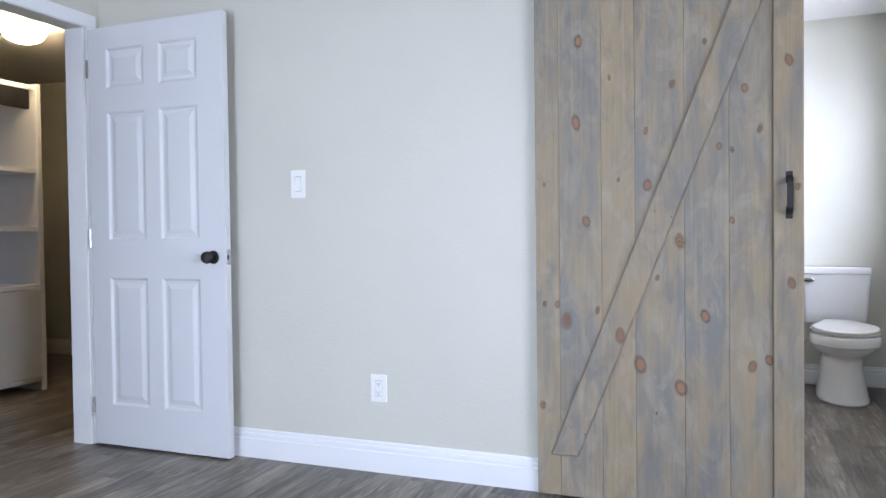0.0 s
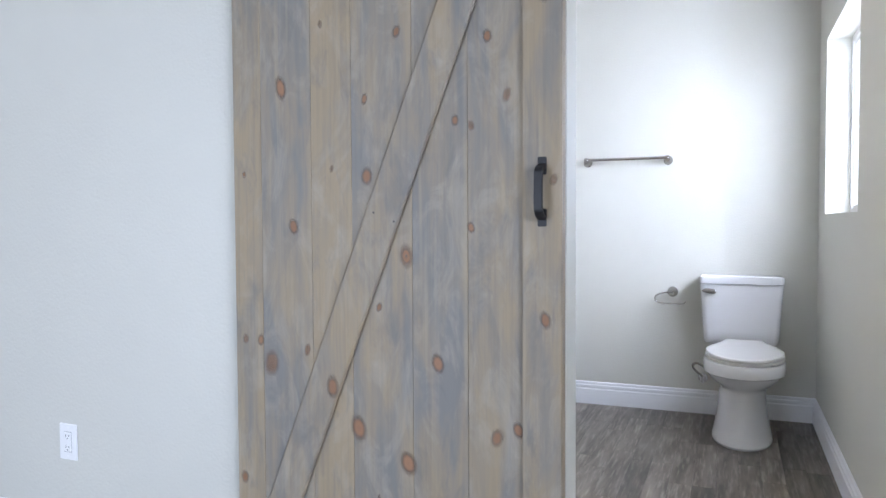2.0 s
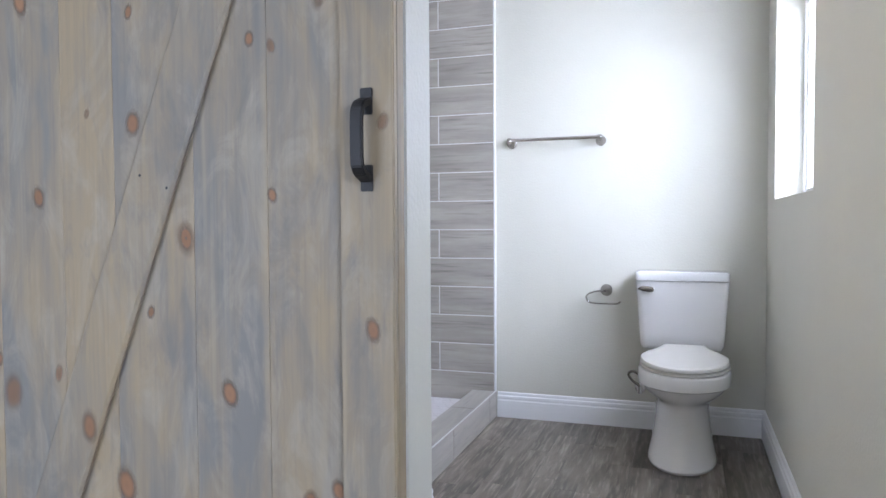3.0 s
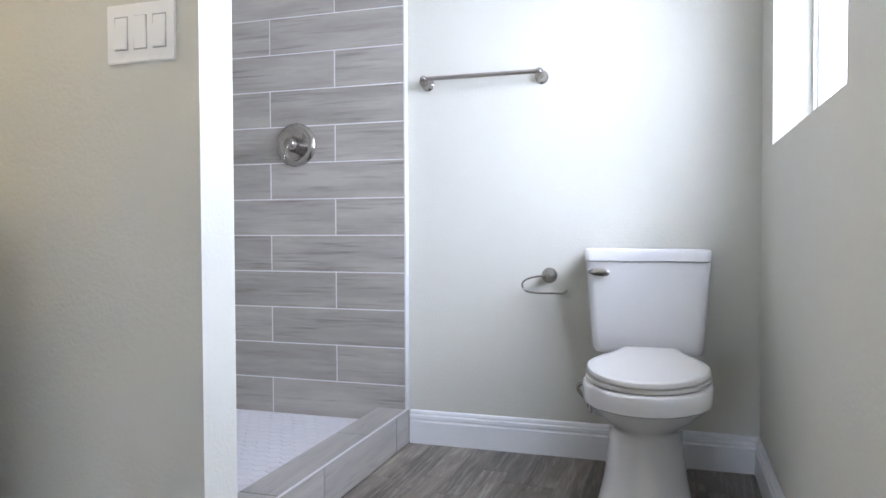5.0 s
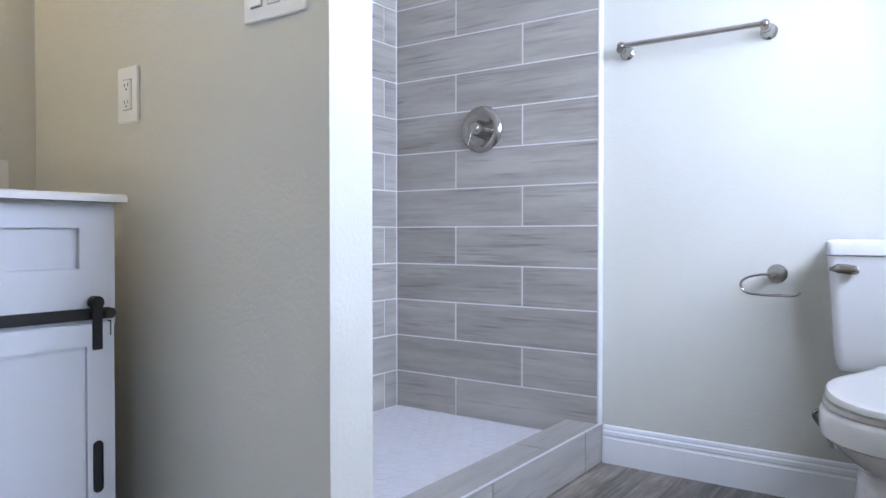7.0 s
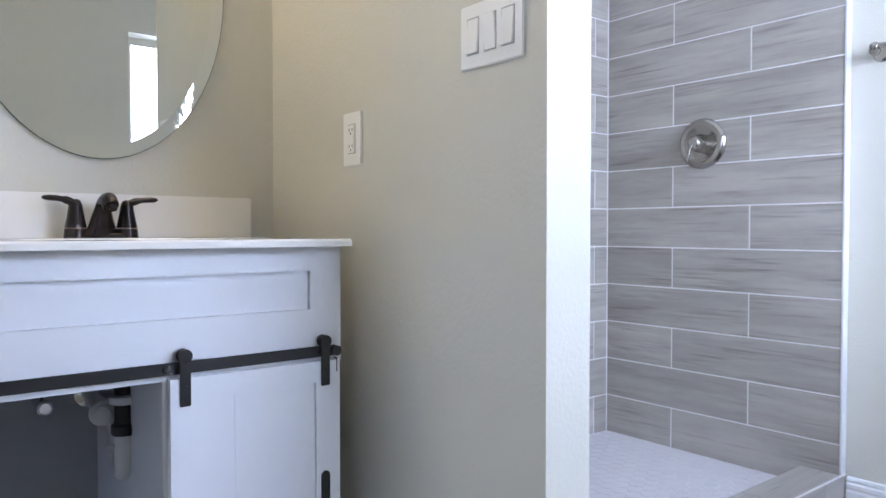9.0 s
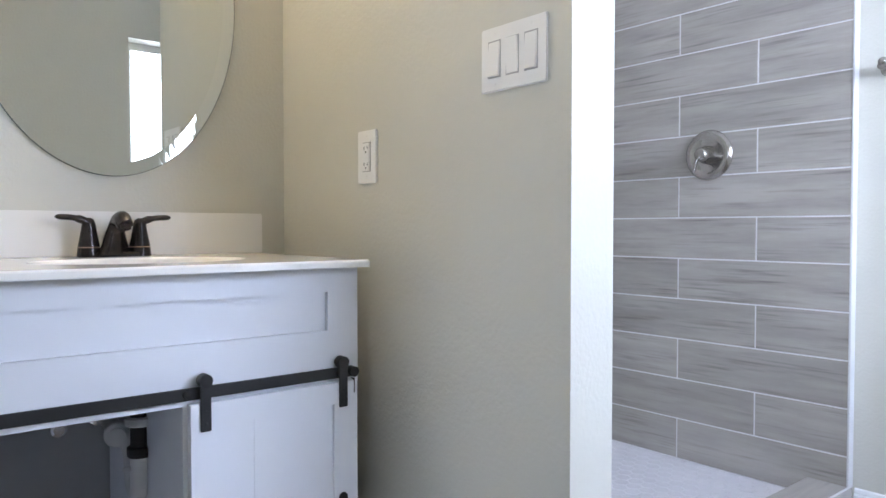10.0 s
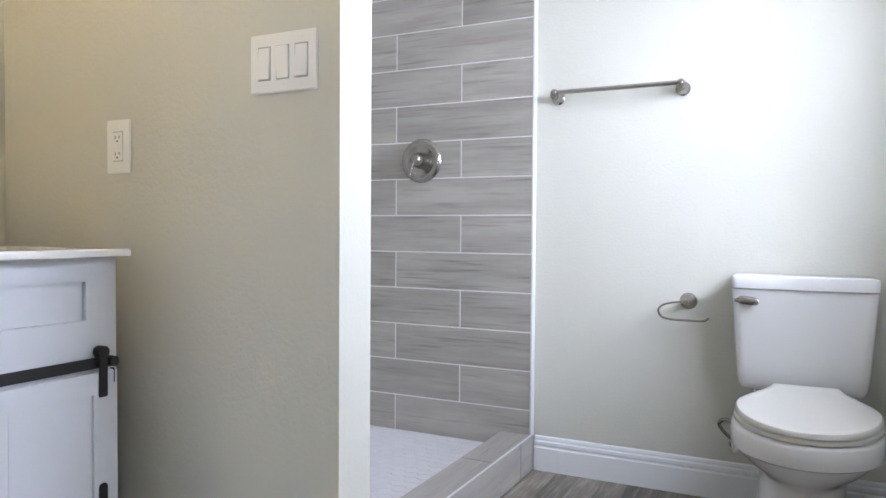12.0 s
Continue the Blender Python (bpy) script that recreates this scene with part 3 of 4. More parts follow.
def toilet(cx):
    t = thing("toilet", (cx, 7.75, 0), "white two-piece toilet with closed lid and elongated bowl", "toilet")
    bx = cx + 0.010
    part("bowl", ring_loft([oval(cx + (0.002 if z < 0.25 else 0.008), f, b, w, z) for z, f, b, w in (
        (0.0, 7.452, 7.94, 0.142), (0.012, 7.446, 7.945, 0.146), (0.03, 7.452, 7.94, 0.1425), (0.07, 7.468, 7.935, 0.133), (0.13, 7.485, 7.93, 0.122), (0.19, 7.497, 7.925, 0.1155),
        (0.235, 7.503, 7.925, 0.1135), (0.260, 7.501, 7.927, 0.1145), (0.272, 7.493, 7.93, 0.119), (0.286, 7.472, 7.94, 0.132), (0.302, 7.447, 7.945, 0.149), (0.320, 7.425, 7.95, 0.1635),
        (0.338, 7.410, 7.955, 0.1735), (0.349, 7.403, 7.955, 0.1785),
        (0.3515, 7.394, 7.96, 0.185), (0.356, 7.388, 7.96, 0.1895), (0.37, 7.386, 7.965, 0.191), (0.405, 7.385, 7.97, 0.1905), (0.411, 7.388, 7.97, 0.188), (0.4145, 7.395, 7.97, 0.182))]), CERAMIC, t, smooth=True)
    part("seat", ring_loft([oval(bx, f, 7.90, w, z) for z, f, w in ((0.416, 7.397, 0.179), (0.419, 7.392, 0.184), (0.429, 7.391, 0.185), (0.432, 7.395, 0.181))]), SEAT, t, smooth=True)

    def lid_ring(shrink, z, rise):
        pts = []
        for sgn in (1, -1):
            line = []
            for k in range(41):
                s = 1 - math.cos(math.pi / 2 * k / 40)
                y = 7.388 + shrink + (7.90 - 7.388 - 2 * shrink) * s
                if y < 7.64:
                    w = (0.182 - shrink) * math.sqrt(max(0.0, 1 - ((7.64 - y) / (0.252 - shrink)) ** 2))
                else:
                    u = (y - 7.64) / 0.26
                    w = 0.182 - shrink - 0.086 * (u * u * (3 - 2 * u))
                line.append((bx + sgn * w, y, z + rise * s))
            pts += line[1:] if sgn > 0 else line[::-1][:-1]
        return pts
    part("lid", ring_loft([lid_ring(0.005, 0.4325, 0.014), lid_ring(0.0, 0.4345, 0.014), lid_ring(0.0, 0.442, 0.017), lid_ring(0.004, 0.4475, 0.019), lid_ring(0.015, 0.450, 0.020), lid_ring(0.03, 0.451, 0.020)]), SEAT, t, smooth=True)
    for s in (-1, 1):
        part("hinge", disc_x((cx + s * 0.075 - 0.02, 7.915, 0.44), (1, 0, 0), [(0, 0.012), (0.04, 0.012)], 16), SEAT, t, smooth=True)
    ty = BATH_N - 0.012
    part("tank", ring_loft([round_rect(cx - 0.004, y0, ty, w, z) for z, y0, w in (
        (0.42, 8.0, 0.15), (0.432, 7.975, 0.182), (0.45, 7.966, 0.190), (0.50, 7.963, 0.194), (0.65, 7.956, 0.203), (0.756, 7.949, 0.2112))]), CERAMIC, t, smooth=True)
    part("tank_lid", ring_loft([round_rect(cx - 0.004, 7.94 + o, ty + 0.004, 0.213 - o, z, 0.022) for z, o in ((0.757, 0.006), (0.760, 0.002), (0.790, 0.0), (0.798, 0.003), (0.802, 0.010))]), CERAMIC, t, smooth=True)
    h = part("flush_lever", tube(curve_points([(cx - 0.202, 7.938, 0.720), (cx - 0.175, 7.930, 0.722), (cx - 0.129, 7.927, 0.717)], 5),
                                 [(0.004, 0.005), (0.005, 0.006), (0.005, 0.008), (0.006, 0.011)] + [(0.006, 0.0135)] * 5 + [(0.006, 0.012), (0.003, 0.007)], 12), NICKEL, t, "brushed nickel flush lever", smooth=True)
    part("lever_boss", disc_x((cx - 0.15, 7.957, 0.718), (0, -1, 0), [(0, 0.014), (0.018, 0.012), (0.024, 0.008)], 20), NICKEL, t, smooth=True)
    part("bolt_cap", disc_x((cx - 0.197, 8.0, 0.565), (-1, 0, 0), [(0, 0.006), (0.006, 0.005)], 12), GLASS_DARK, t, smooth=True)


toilet(1.80)
supply = thing("water_supply_valve", (1.60, BATH_N, 0.21), "chrome water stop valve with a braided hose", "valve")
part("escutcheon", disc_x((1.60, BATH_N, 0.205), (0, -1, 0), [(0, 0.028), (0.006, 0.025), (0.01, 0.012), (0.06, 0.011)], 24), CHROME, supply, smooth=True)
part("valve_body", tube([(1.60, BATH_N - 0.06, 0.19), (1.60, BATH_N - 0.06, 0.225)], 0.013), CHROME, supply, smooth=True)
part("hose", tube(curve_points([(1.60, BATH_N - 0.06, 0.225), (1.565, BATH_N - 0.07, 0.255), (1.548, BATH_N - 0.075, 0.285), (1.57, BATH_N - 0.08, 0.302), (1.61, BATH_N - 0.085, 0.29),
                                (1.65, BATH_N - 0.08, 0.33), (1.66, BATH_N - 0.075, 0.42)]), 0.0065, 10), NICKEL, supply, smooth=True)


# ---- wall plates ----
def wall_plate(name, cx, y, cz, w, h, gangs, outlet, label, category):
    p = thing(name, (cx, y, cz), label, category)
    part("plate", boxes((cx - w / 2, cx + w / 2, y - 0.006, y - 0.0005, cz - h / 2, cz + h / 2)), PLASTIC, p, bevel=0.0025)
    for g in range(gangs):
        gx = cx + (g - (gangs - 1) / 2) * 0.0475
        r = 0.0155
        # thin grey sheet as a painted shade line round the insert
        part("insert_gap", boxes((gx - r - 0.0012, gx + r + 0.0012, y - 0.0066, y - 0.005, cz - 0.0350, cz + 0.0350)), GAP_SHADE, p)
        if outlet:
            ins = part("receptacle", boxes((gx - r, gx + r, y - 0.009, y - 0.0055, cz - 0.033, cz + 0.033)), PLASTIC, p, bevel=0.0015)
            for s in (-1, 1):
                zz = cz + s * 0.019
                part("slot", boxes((gx - 0.0075, gx - 0.0055, y - 0.0094, y - 0.0085, zz - 0.002, zz + 0.006)), SLOT, ins).matrix_parent_inverse = Matrix.Identity(4)
                part("slot", boxes((gx + 0.0055, gx + 0.0075, y - 0.0094, y - 0.0085, zz - 0.001, zz + 0.006)), SLOT, ins).matrix_parent_inverse = Matrix.Identity(4)
                part("ground_hole", disc_x((gx, y - 0.0085, zz - 0.007), (0, -1, 0), [(0, 0.0025), (0.0009, 0.0025)], 10), SLOT, ins).matrix_parent_inverse = Matrix.Identity(4)
            if outlet == 2:
                for s in (-1, 1):
                    part("button", boxes((gx - 0.011, gx + 0.011, y - 0.0098, y - 0.0085, cz + s * 0.0036 - 0.0026, cz + s * 0.0036 + 0.0026)), PLASTIC, ins).matrix_parent_inverse = Matrix.Identity(4)
        else:
            bm = boxes((gx - r, gx + r, y - 0.0095, y - 0.0055, cz - 0.033, cz + 0.033))
            bmesh.ops.rotate(bm, cent=(gx, y - 0.0075, cz), matrix=Matrix.Rotation(radians(4 if g == 1 else -4), 3, "X"), verts=list(bm.verts))
            part("rocker", bm, PLASTIC, p, bevel=0.001)
        for s in (-1, 1):
            part("screw", disc_x((gx, y - 0.0058, cz + s * 0.048), (0, -1, 0), [(0, 0.003), (0.0008, 0.0025)], 12), PLASTIC, p)
    return p


wall_plate("light_switch", 0.835, SW0, 1.281, 0.171, 0.122, 3, 0, "white three-gang rocker switch plate on the greige wall", "light switch")
wall_plate("power_outlet", 0.350, SW0, 1.131, 0.080, 0.126, 1, 2, "white safety outlet above the vanity", "outlet")
wall_plate("light_switch", -0.713, BED_N0, 1.288, 0.078, 0.128, 1, 0, "white single rocker switch plate on the bedroom wall", "light switch")
wall_plate("power_outlet", -0.315, BED_N0, 0.372, 0.080, 0.122, 1, 1, "white wall outlet low on the bedroom wall", "outlet")


# ---- barn door ----
def barn_door():
    x0, x1, z0, z1 = 0.405, 1.369, 0.006, 2.20
    yb, yf, yr = 5.508, 5.480, 5.465
    d = thing("barn_door", ((x0 + x1) / 2, yb, 0), "sliding pine barn door stained blue-grey and tan, with diagonal brace", "barn door")
    edges = [x0 + 0.003, 0.503, 0.668, 0.794, 0.972, 1.126, 1.27, x1 - 0.003]
    tones = (0.25, 0.72, 0.05, 0.62, 0.68, 0.48, 0.2)
    for a, b, tone in zip(edges, edges[1:], tones):
        board = part("board", boxes((a + 0.0004, b - 0.0004, yf, yb - 0.003, z0 + 0.001, z1 - 0.001)), BARN, d, bevel=0.0012, segments=1)
        board.color = (tone, 0, 0, 1)
    part("stile", boxes((1.272, x1, yr, yf + 0.0005, z0, z1)), BARN, d, bevel=0.0025).color = (0.15, 0, 0, 1)
    part("edge_strip", boxes((x1 - 0.0025, x1, yf + 0.001, yb, z0, z1)), BARN, d).color = (0.3, 0, 0, 1)
    # brace from the lower corner up towards the handle side
    bm = bmesh.new()
    zt, zb = 2.06, 0.17
    sl = 0.392
    xa, wide = 0.523 - sl * (0.32 - zb), 0.108
    prof = [(xa, zb), (xa + wide, zb), (xa + wide + sl * (zt - zb), zt), (xa + sl * (zt - zb), zt)]
    f = [bm.verts.new((x, yr, z)) for x, z in prof]
    k = [bm.verts.new((x, yf + 0.0005, z)) for x, z in prof]
    bm.faces.new(f)
    bm.faces.new(k[::-1])
    for i in range(4):
        j = (i + 1) % 4
        bm.faces.new((f[i], k[i], k[j], f[j]))
    part("brace", bm, BARN, d, bevel=0.005, segments=1).color = (0.42, 0, 0, 1)
    for x, z in ((0.867, 1.128), (0.926, 1.104), (0.545, 0.285), (0.60, 0.262)):
        part("nail_head", disc_x((x, yr - 0.0002, z), (0, -1, 0), [(0, 0.0028), (0.0006, 0.0024)], 10), SLOT, d)
    # forged pull
    hx = 1.322
    h = part("handle", boxes((hx - 0.011, hx + 0.011, yr - 0.004, yr, 1.214, 1.257), (hx - 0.011, hx + 0.011, yr - 0.004, yr, 1.090, 1.133)), BLACK, d, "black iron pull handle", bevel=0.0015)
    line = [(0.003, 1.241, 0.006), (0.028, 1.232, 0.006), (0.037, 1.222, 0.0055), (0.039, 1.206, 0.005), (0.039, 1.150, 0.005), (0.037, 1.134, 0.0055), (0.028, 1.124, 0.006), (0.003, 1.115, 0.006)]
    rings = []
    for i, (o, z, half) in enumerate(line):
        (o0, z_0, _), (o1, z_1, _) = line[max(i - 1, 0)], line[min(i + 1, len(line) - 1)]
        across = Vector((0, z_1 - z_0, o1 - o0)).normalized() * half
        c = Vector((hx, yr - o, z - 0.005))
        rings.append([c + Vector((w, 0, 0)) + across * k for w, k in ((-0.0105, 1), (0.0105, 1), (0.0105, -1), (-0.0105, -1))])
    part("grip", ring_loft(rings), BLACK, h, bevel=0.002).matrix_parent_inverse = Matrix.Identity(4)
    return d, yf, yr


door, BY, BR = barn_door()


def knot(x, z, rx, rz, tilt, y):
    bm = bmesh.new()
    lay = bm.verts.layers.float.new("rim")
    n, rings = 20, (0.3, 0.6, 0.8, 1.0)
    c = bm.verts.new((x, y, z))
    c[lay] = 0.0
    prev = None
    for r in rings:
        cur = []
        for k in range(n):
            a = 2 * math.pi * k / n
            u, v = rx * r * math.cos(a), rz * r * math.sin(a)
            t = radians(tilt)
            p = bm.verts.new((x + u * math.cos(t) - v * math.sin(t), y, z + u * math.sin(t) + v * math.cos(t)))
            p[lay] = r
            cur.append(p)
        for k in range(n):
            j = (k + 1) % n
            if prev:
                bm.faces.new((prev[k], prev[j], cur[j], cur[k]))
            else:
                bm.faces.new((c, cur[j], cur[k]))
        prev = cur
    return part("knot", bm, KNOT, door)


# place and half height in mm
KNOTS = [
    (0.583, 1.792, 26), (0.701, 1.641, 12), (0.93, 1.598, 18), (0.572, 1.478, 32), (0.835, 1.43, 15), (0.444, 1.241, 9), (0.84, 1.225, 24), (0.733, 1.249, 10),
    (0.609, 1.092, 23), (0.955, 1.013, 31), (0.874, 0.876, 13), (1.179, 1.562, 17), (1.229, 1.414, 19), (1.093, 1.359, 14), (1.136, 1.344, 13), (1.135, 1.088, 14),
    (1.33, 0.864, 22), (1.322, 1.646, 23), (1.35, 1.202, 15), (0.65, 0.748, 18), (0.442, 0.768, 14), (0.494, 0.767, 16), (0.53, 0.703, 37), (0.738, 0.654, 31),
    (0.81, 0.544, 35), (1.043, 0.736, 25), (0.957, 0.465, 31), (1.202, 0.558, 23), (1.258, 0.584, 20), (0.432, 0.362, 19), (0.869, 0.363, 7), (1.045, 1.743, 13),
]
krng = random.Random(3)
for x, z, rz in KNOTS:
    on_frame = x > 1.275 or abs(x - 0.58 - 0.392 * (z - 0.32)) < 0.046
    wide = krng.uniform(0.5, 0.72) * rz
    knot(x, z, 1.25 * wide / 1000, 1.25 * rz / 1000, krng.uniform(-18, 18), (BR if on_frame else BY) - 0.0006)



# ---- white panel door ----
def panel_door():
    x0, x1, z0, z1 = -1.868, -1.048, 0.012, 2.098
    y0, y1 = 5.42, 5.455
    d = thing("door_1", (x0, (y0 + y1) / 2, 0), "white six-panel interior door standing open against the wall", "door", kind="structure")
    cols = ((-1.752, -1.515), (-1.425, -1.198))
    rows = ((0.215, 0.852), (1.04, 1.674), (1.795, 1.99))
    xs = [x0, cols[0][0], cols[0][1], cols[1][0], cols[1][1], x1]
    zs = [z0] + [v for r in rows for v in r] + [z1]
    bm = bmesh.new()
    for i in range(5):
        for j in range(7):
            if i in (1, 3) and j in (1, 3, 5):
                continue
            box(bm, xs[i], xs[i + 1], y0, y1, zs[j], zs[j + 1])
    bmesh.ops.remove_doubles(bm, verts=list(bm.verts), dist=1e-5)
    part("leaf", bm, DOOR_WHITE, d)
    for c in cols:
        for r in rows:
            rings = []
            for inset, dep in ((0.0, 0.0), (0.012, 0.009), (0.026, 0.009), (0.05, 0.003)):
                rings.append([(c[0] + inset, y0 + dep, r[0] + inset), (c[1] - inset, y0 + dep, r[0] + inset), (c[1] - inset, y0 + dep, r[1] - inset), (c[0] + inset, y0 + dep, r[1] - inset)])
            pb = ring_loft(rings, False)
            pb.verts.ensure_lookup_table()
            pb.faces.new([pb.verts[k] for k in range(12, 16)])
            box(pb, c[0], c[1], y0 + 0.014, y1 - 0.006, r[0], r[1])
            part("panel", pb, DOOR_WHITE, d)
    k = part("knob", disc_x((x1 - 0.07, y0, 0.955), (0, -1, 0), [(0, 0.032), (0.006, 0.031), (0.009, 0.014), (0.03, 0.012), (0.036, 0.024), (0.048, 0.029), (0.06, 0.025), (0.066, 0.012)], 28), BLACK, d, "black round door knob", smooth=True)
    part("latch", boxes((x1, x1 + 0.003, y0 + 0.005, y1 - 0.005, 0.92, 0.99), (x1 + 0.003, x1 + 0.012, y0 + 0.012, y1 - 0.012, 0.944, 0.966)), CHROME, d, "chrome latch plate")
    part("back_knob", disc_x((x1 - 0.07, y1, 0.955), (0, 1, 0), [(0, 0.032), (0.006, 0.03), (0.009, 0.014), (0.025, 0.014), (0.03, 0.024), (0.05, 0.026), (0.055, 0.012)], 28), BLACK, d, smooth=True)
    for z in (0.2, 1.05, 1.9):
        part("hinge", tube([(x0 - 0.004, y0 - 0.004, z - 0.045), (x0 - 0.004, y0 - 0.004, z + 0.045)], 0.006, 10), NICKEL, d)


panel_door()


# ---- vanity ----
VY0, VY1, VX = 5.752, 6.499, 0.460
def vanity():
    v = thing("bathroom_vanity", (0.2, (VY0 + VY1) / 2, 0), "white vanity cabinet with a small sliding barn door, one half open", "vanity")
    top = 0.880
    part("side_panel", boxes((BATH_W + 0.004, VX, VY1 - 0.016, VY1, 0.0, top)), CABINET, v, bevel=0.004)
    part("side_panel", boxes((BATH_W + 0.004, VX, VY0, VY0 + 0.016, 0.0, top)), CABINET, v, bevel=0.004)
    # back panel in the darkened grey that carries the cabinet's inner shade
    part("back_panel", boxes((BATH_W + 0.005, BATH_W + 0.011, VY0 + 0.017, VY1 - 0.017, 0.1, top - 0.005)), CABINET_SHADED, v)
    part("bottom_shelf", boxes((BATH_W + 0.012, VX - 0.02, VY0 + 0.017, VY1 - 0.017, 0.10, 0.118)), CABINET_FLOOR, v)
    part("divider", boxes((BATH_W + 0.012, VX - 0.022, 6.128, 6.14, 0.118, 0.64)), CABINET, v)
    # face frame with the long sunk drawer front
    a, b = VY0 + 0.001, VY1 - 0.001
    fx = VX - 0.02
    part("face_frame", boxes((fx, VX + 0.002, a, b, 0.828, top), (fx, VX + 0.002, a, b, 0.633, 0.747), (fx, VX + 0.002, a, 5.824, 0.747, 0.828), (fx, VX + 0.002, 6.425, b, 0.747, 0.828),
                             (fx, VX + 0.002, a, 5.79, 0.118, 0.633), (fx, VX + 0.002, 6.118, 6.140, 0.118, 0.633), (fx, VX + 0.002, a, b, 0.02, 0.118)), CABINET, v)
    part("false_drawer_front", boxes((fx + 0.002, VX - 0.007, 5.8245, 6.4245, 0.7475, 0.8275)), CABINET, v)
    part("lower_panel", boxes((fx, VX - 0.004, 6.141, b, 0.1185, 0.6325)), CABINET, v)
    d0, d1, dz0, dz1, dx = 6.126, 6.484, 0.10, 0.638, VX + 0.004
    door = part("sliding_door", boxes((dx, dx + 0.018, d0, 6.177, dz0, dz1), (dx, dx + 0.018, 6.428, d1, dz0, dz1), (dx, dx + 0.018, 6.177, 6.428, 0.593, dz1), (dx, dx + 0.018, 6.177, 6.428, dz0, 0.15)), CABINET, v)
    for a1, b1 in ((6.1775, 6.2515), (6.2522, 6.4275)):
        part("door_panel", boxes((dx, dx + 0.011, a1, b1, 0.1505, 0.5925)), CABINET, door).matrix_parent_inverse = Matrix.Identity(4)
    slot = ring_loft([[(x, 6.4485 + (0.0105 - o) * c, 0.351 + math.copysign(0.042, s) + (0.0105 - o) * s) for c, s in ((math.cos(q), math.sin(q)) for q in (2 * math.pi * (k + 0.5) / 24 for k in range(24)))]
                      for x, o in ((dx + 0.017, 0.0), (dx + 0.0195, 0.0), (dx + 0.0195, 0.0022), (dx + 0.0183, 0.0026))])
    part("recessed_pull", slot, BLACK, door, "black recessed finger pull").matrix_parent_inverse = Matrix.Identity(4)
    rail = part("rail", boxes((VX + 0.010, VX + 0.015, VY0 + 0.01, 6.478, 0.6455, 0.6685)), BLACK, v, "black iron sliding rail", bevel=0.001)
    for y in (5.80, 6.122, 6.445):
        part("rail_bolt", disc_x((VX, y, 0.657), (1, 0, 0), [(0, 0.007), (0.015, 0.007), (0.0155, 0.008), (0.019, 0.007), (0.02, 0.004)], 16), BLACK, rail, smooth=True).matrix_parent_inverse = Matrix.Identity(4)
    part("rail_stop", tube([(VX + 0.006, 6.476, 0.657), (VX + 0.026, 6.476, 0.657)], 0.011, 18), BLACK, rail, smooth=True).matrix_parent_inverse = Matrix.Identity(4)
    part("door_stop_pin", boxes((VX + 0.020, VX + 0.0225, 6.4755, 6.478, 0.612, 0.640), (VX + 0.012, VX + 0.0225, 6.4755, 6.478, 0.640, 0.6425)), BLACK, v)
    for y in (6.153, 6.448):
        hg = part("hanger_strap", boxes((VX + 0.0225, VX + 0.027, y - 0.010, y + 0.010, 0.586, 0.684)), BLACK, v, "black iron hanger strap", bevel=0.0012)
        part("roller", disc_x((VX + 0.006, y, 0.680), (1, 0, 0), [(0, 0.011), (0.004, 0.013), (0.016, 0.013), (0.0225, 0.0128), (0.0232, 0.010)], 24), BLACK, hg, smooth=True).matrix_parent_inverse = Matrix.Identity(4)
        for z in (0.60, 0.622):
            part("screw", disc_x((VX + 0.027, y, z), (1, 0, 0), [(0, 0.0035), (0.0015, 0.003)], 10), BLACK, hg).matrix_parent_inverse = Matrix.Identity(4)


vanity()


def vanity_top():
    t = thing("washbasin_counter", (0.2, 6.12, 0.875), "off-white cultured marble vanity top with moulded basin and backsplash", "countertop")
    x0, x1, y0, y1, z0, z1 = BATH_W + 0.001, 0.503, 5.741, 6.503, 0.8805, 0.896
    cx, cy, ax, ay = 0.235, 6.122, 0.155, 0.215
    bm = bmesh.new()
    n = 48

    def rect_pt(a):
        c, s = math.cos(a), math.sin(a)
        hx0, hx1, hy0, hy1 = cx - x0, x1 - cx, cy - y0, y1 - cy
        k = min((hx1 if c > 0 else hx0) / max(abs(c), 1e-6), (hy1 if s > 0 else hy0) / max(abs(s), 1e-6))
        return cx + c * k, cy + s * k
    angs = sorted(set([2 * math.pi * k / n for k in range(n)] + [math.atan2(yy - cy, xx - cx) % (2 * math.pi) for xx in (x0, x1) for yy in (y0, y1)]))
    rings = []
    rings.append([(*rect_pt(a), z0) for a in angs])
    rings.append([(*rect_pt(a), z1 - 0.004) for a in angs])
    rings.append([(cx + (p[0] - cx) * 0.992, cy + (p[1] - cy) * 0.994, z1) for p in (rect_pt(a) for a in angs)])
    for k, dz in ((1.0, 0.0), (0.97, -0.004), (0.9, -0.03), (0.78, -0.075), (0.55, -0.11), (0.12, -0.125)):
        rings.append([(cx + ax * k * math.cos(a), cy + ay * k * math.sin(a), z1 + dz) for a in angs])
    part("slab", ring_loft(rings), STONE, t)
    part("backsplash", boxes((BATH_W + 0.001, BATH_W + 0.021, y0, 6.527, z1 - 0.001, 1.003)), STONE, t, bevel=0.003)
    part("drain", disc_x((cx, cy, z1 - 0.123), (0, 0, 1), [(0, 0.022), (0.003, 0.02)], 24), BRONZE, t, "bronze drain")


vanity_top()


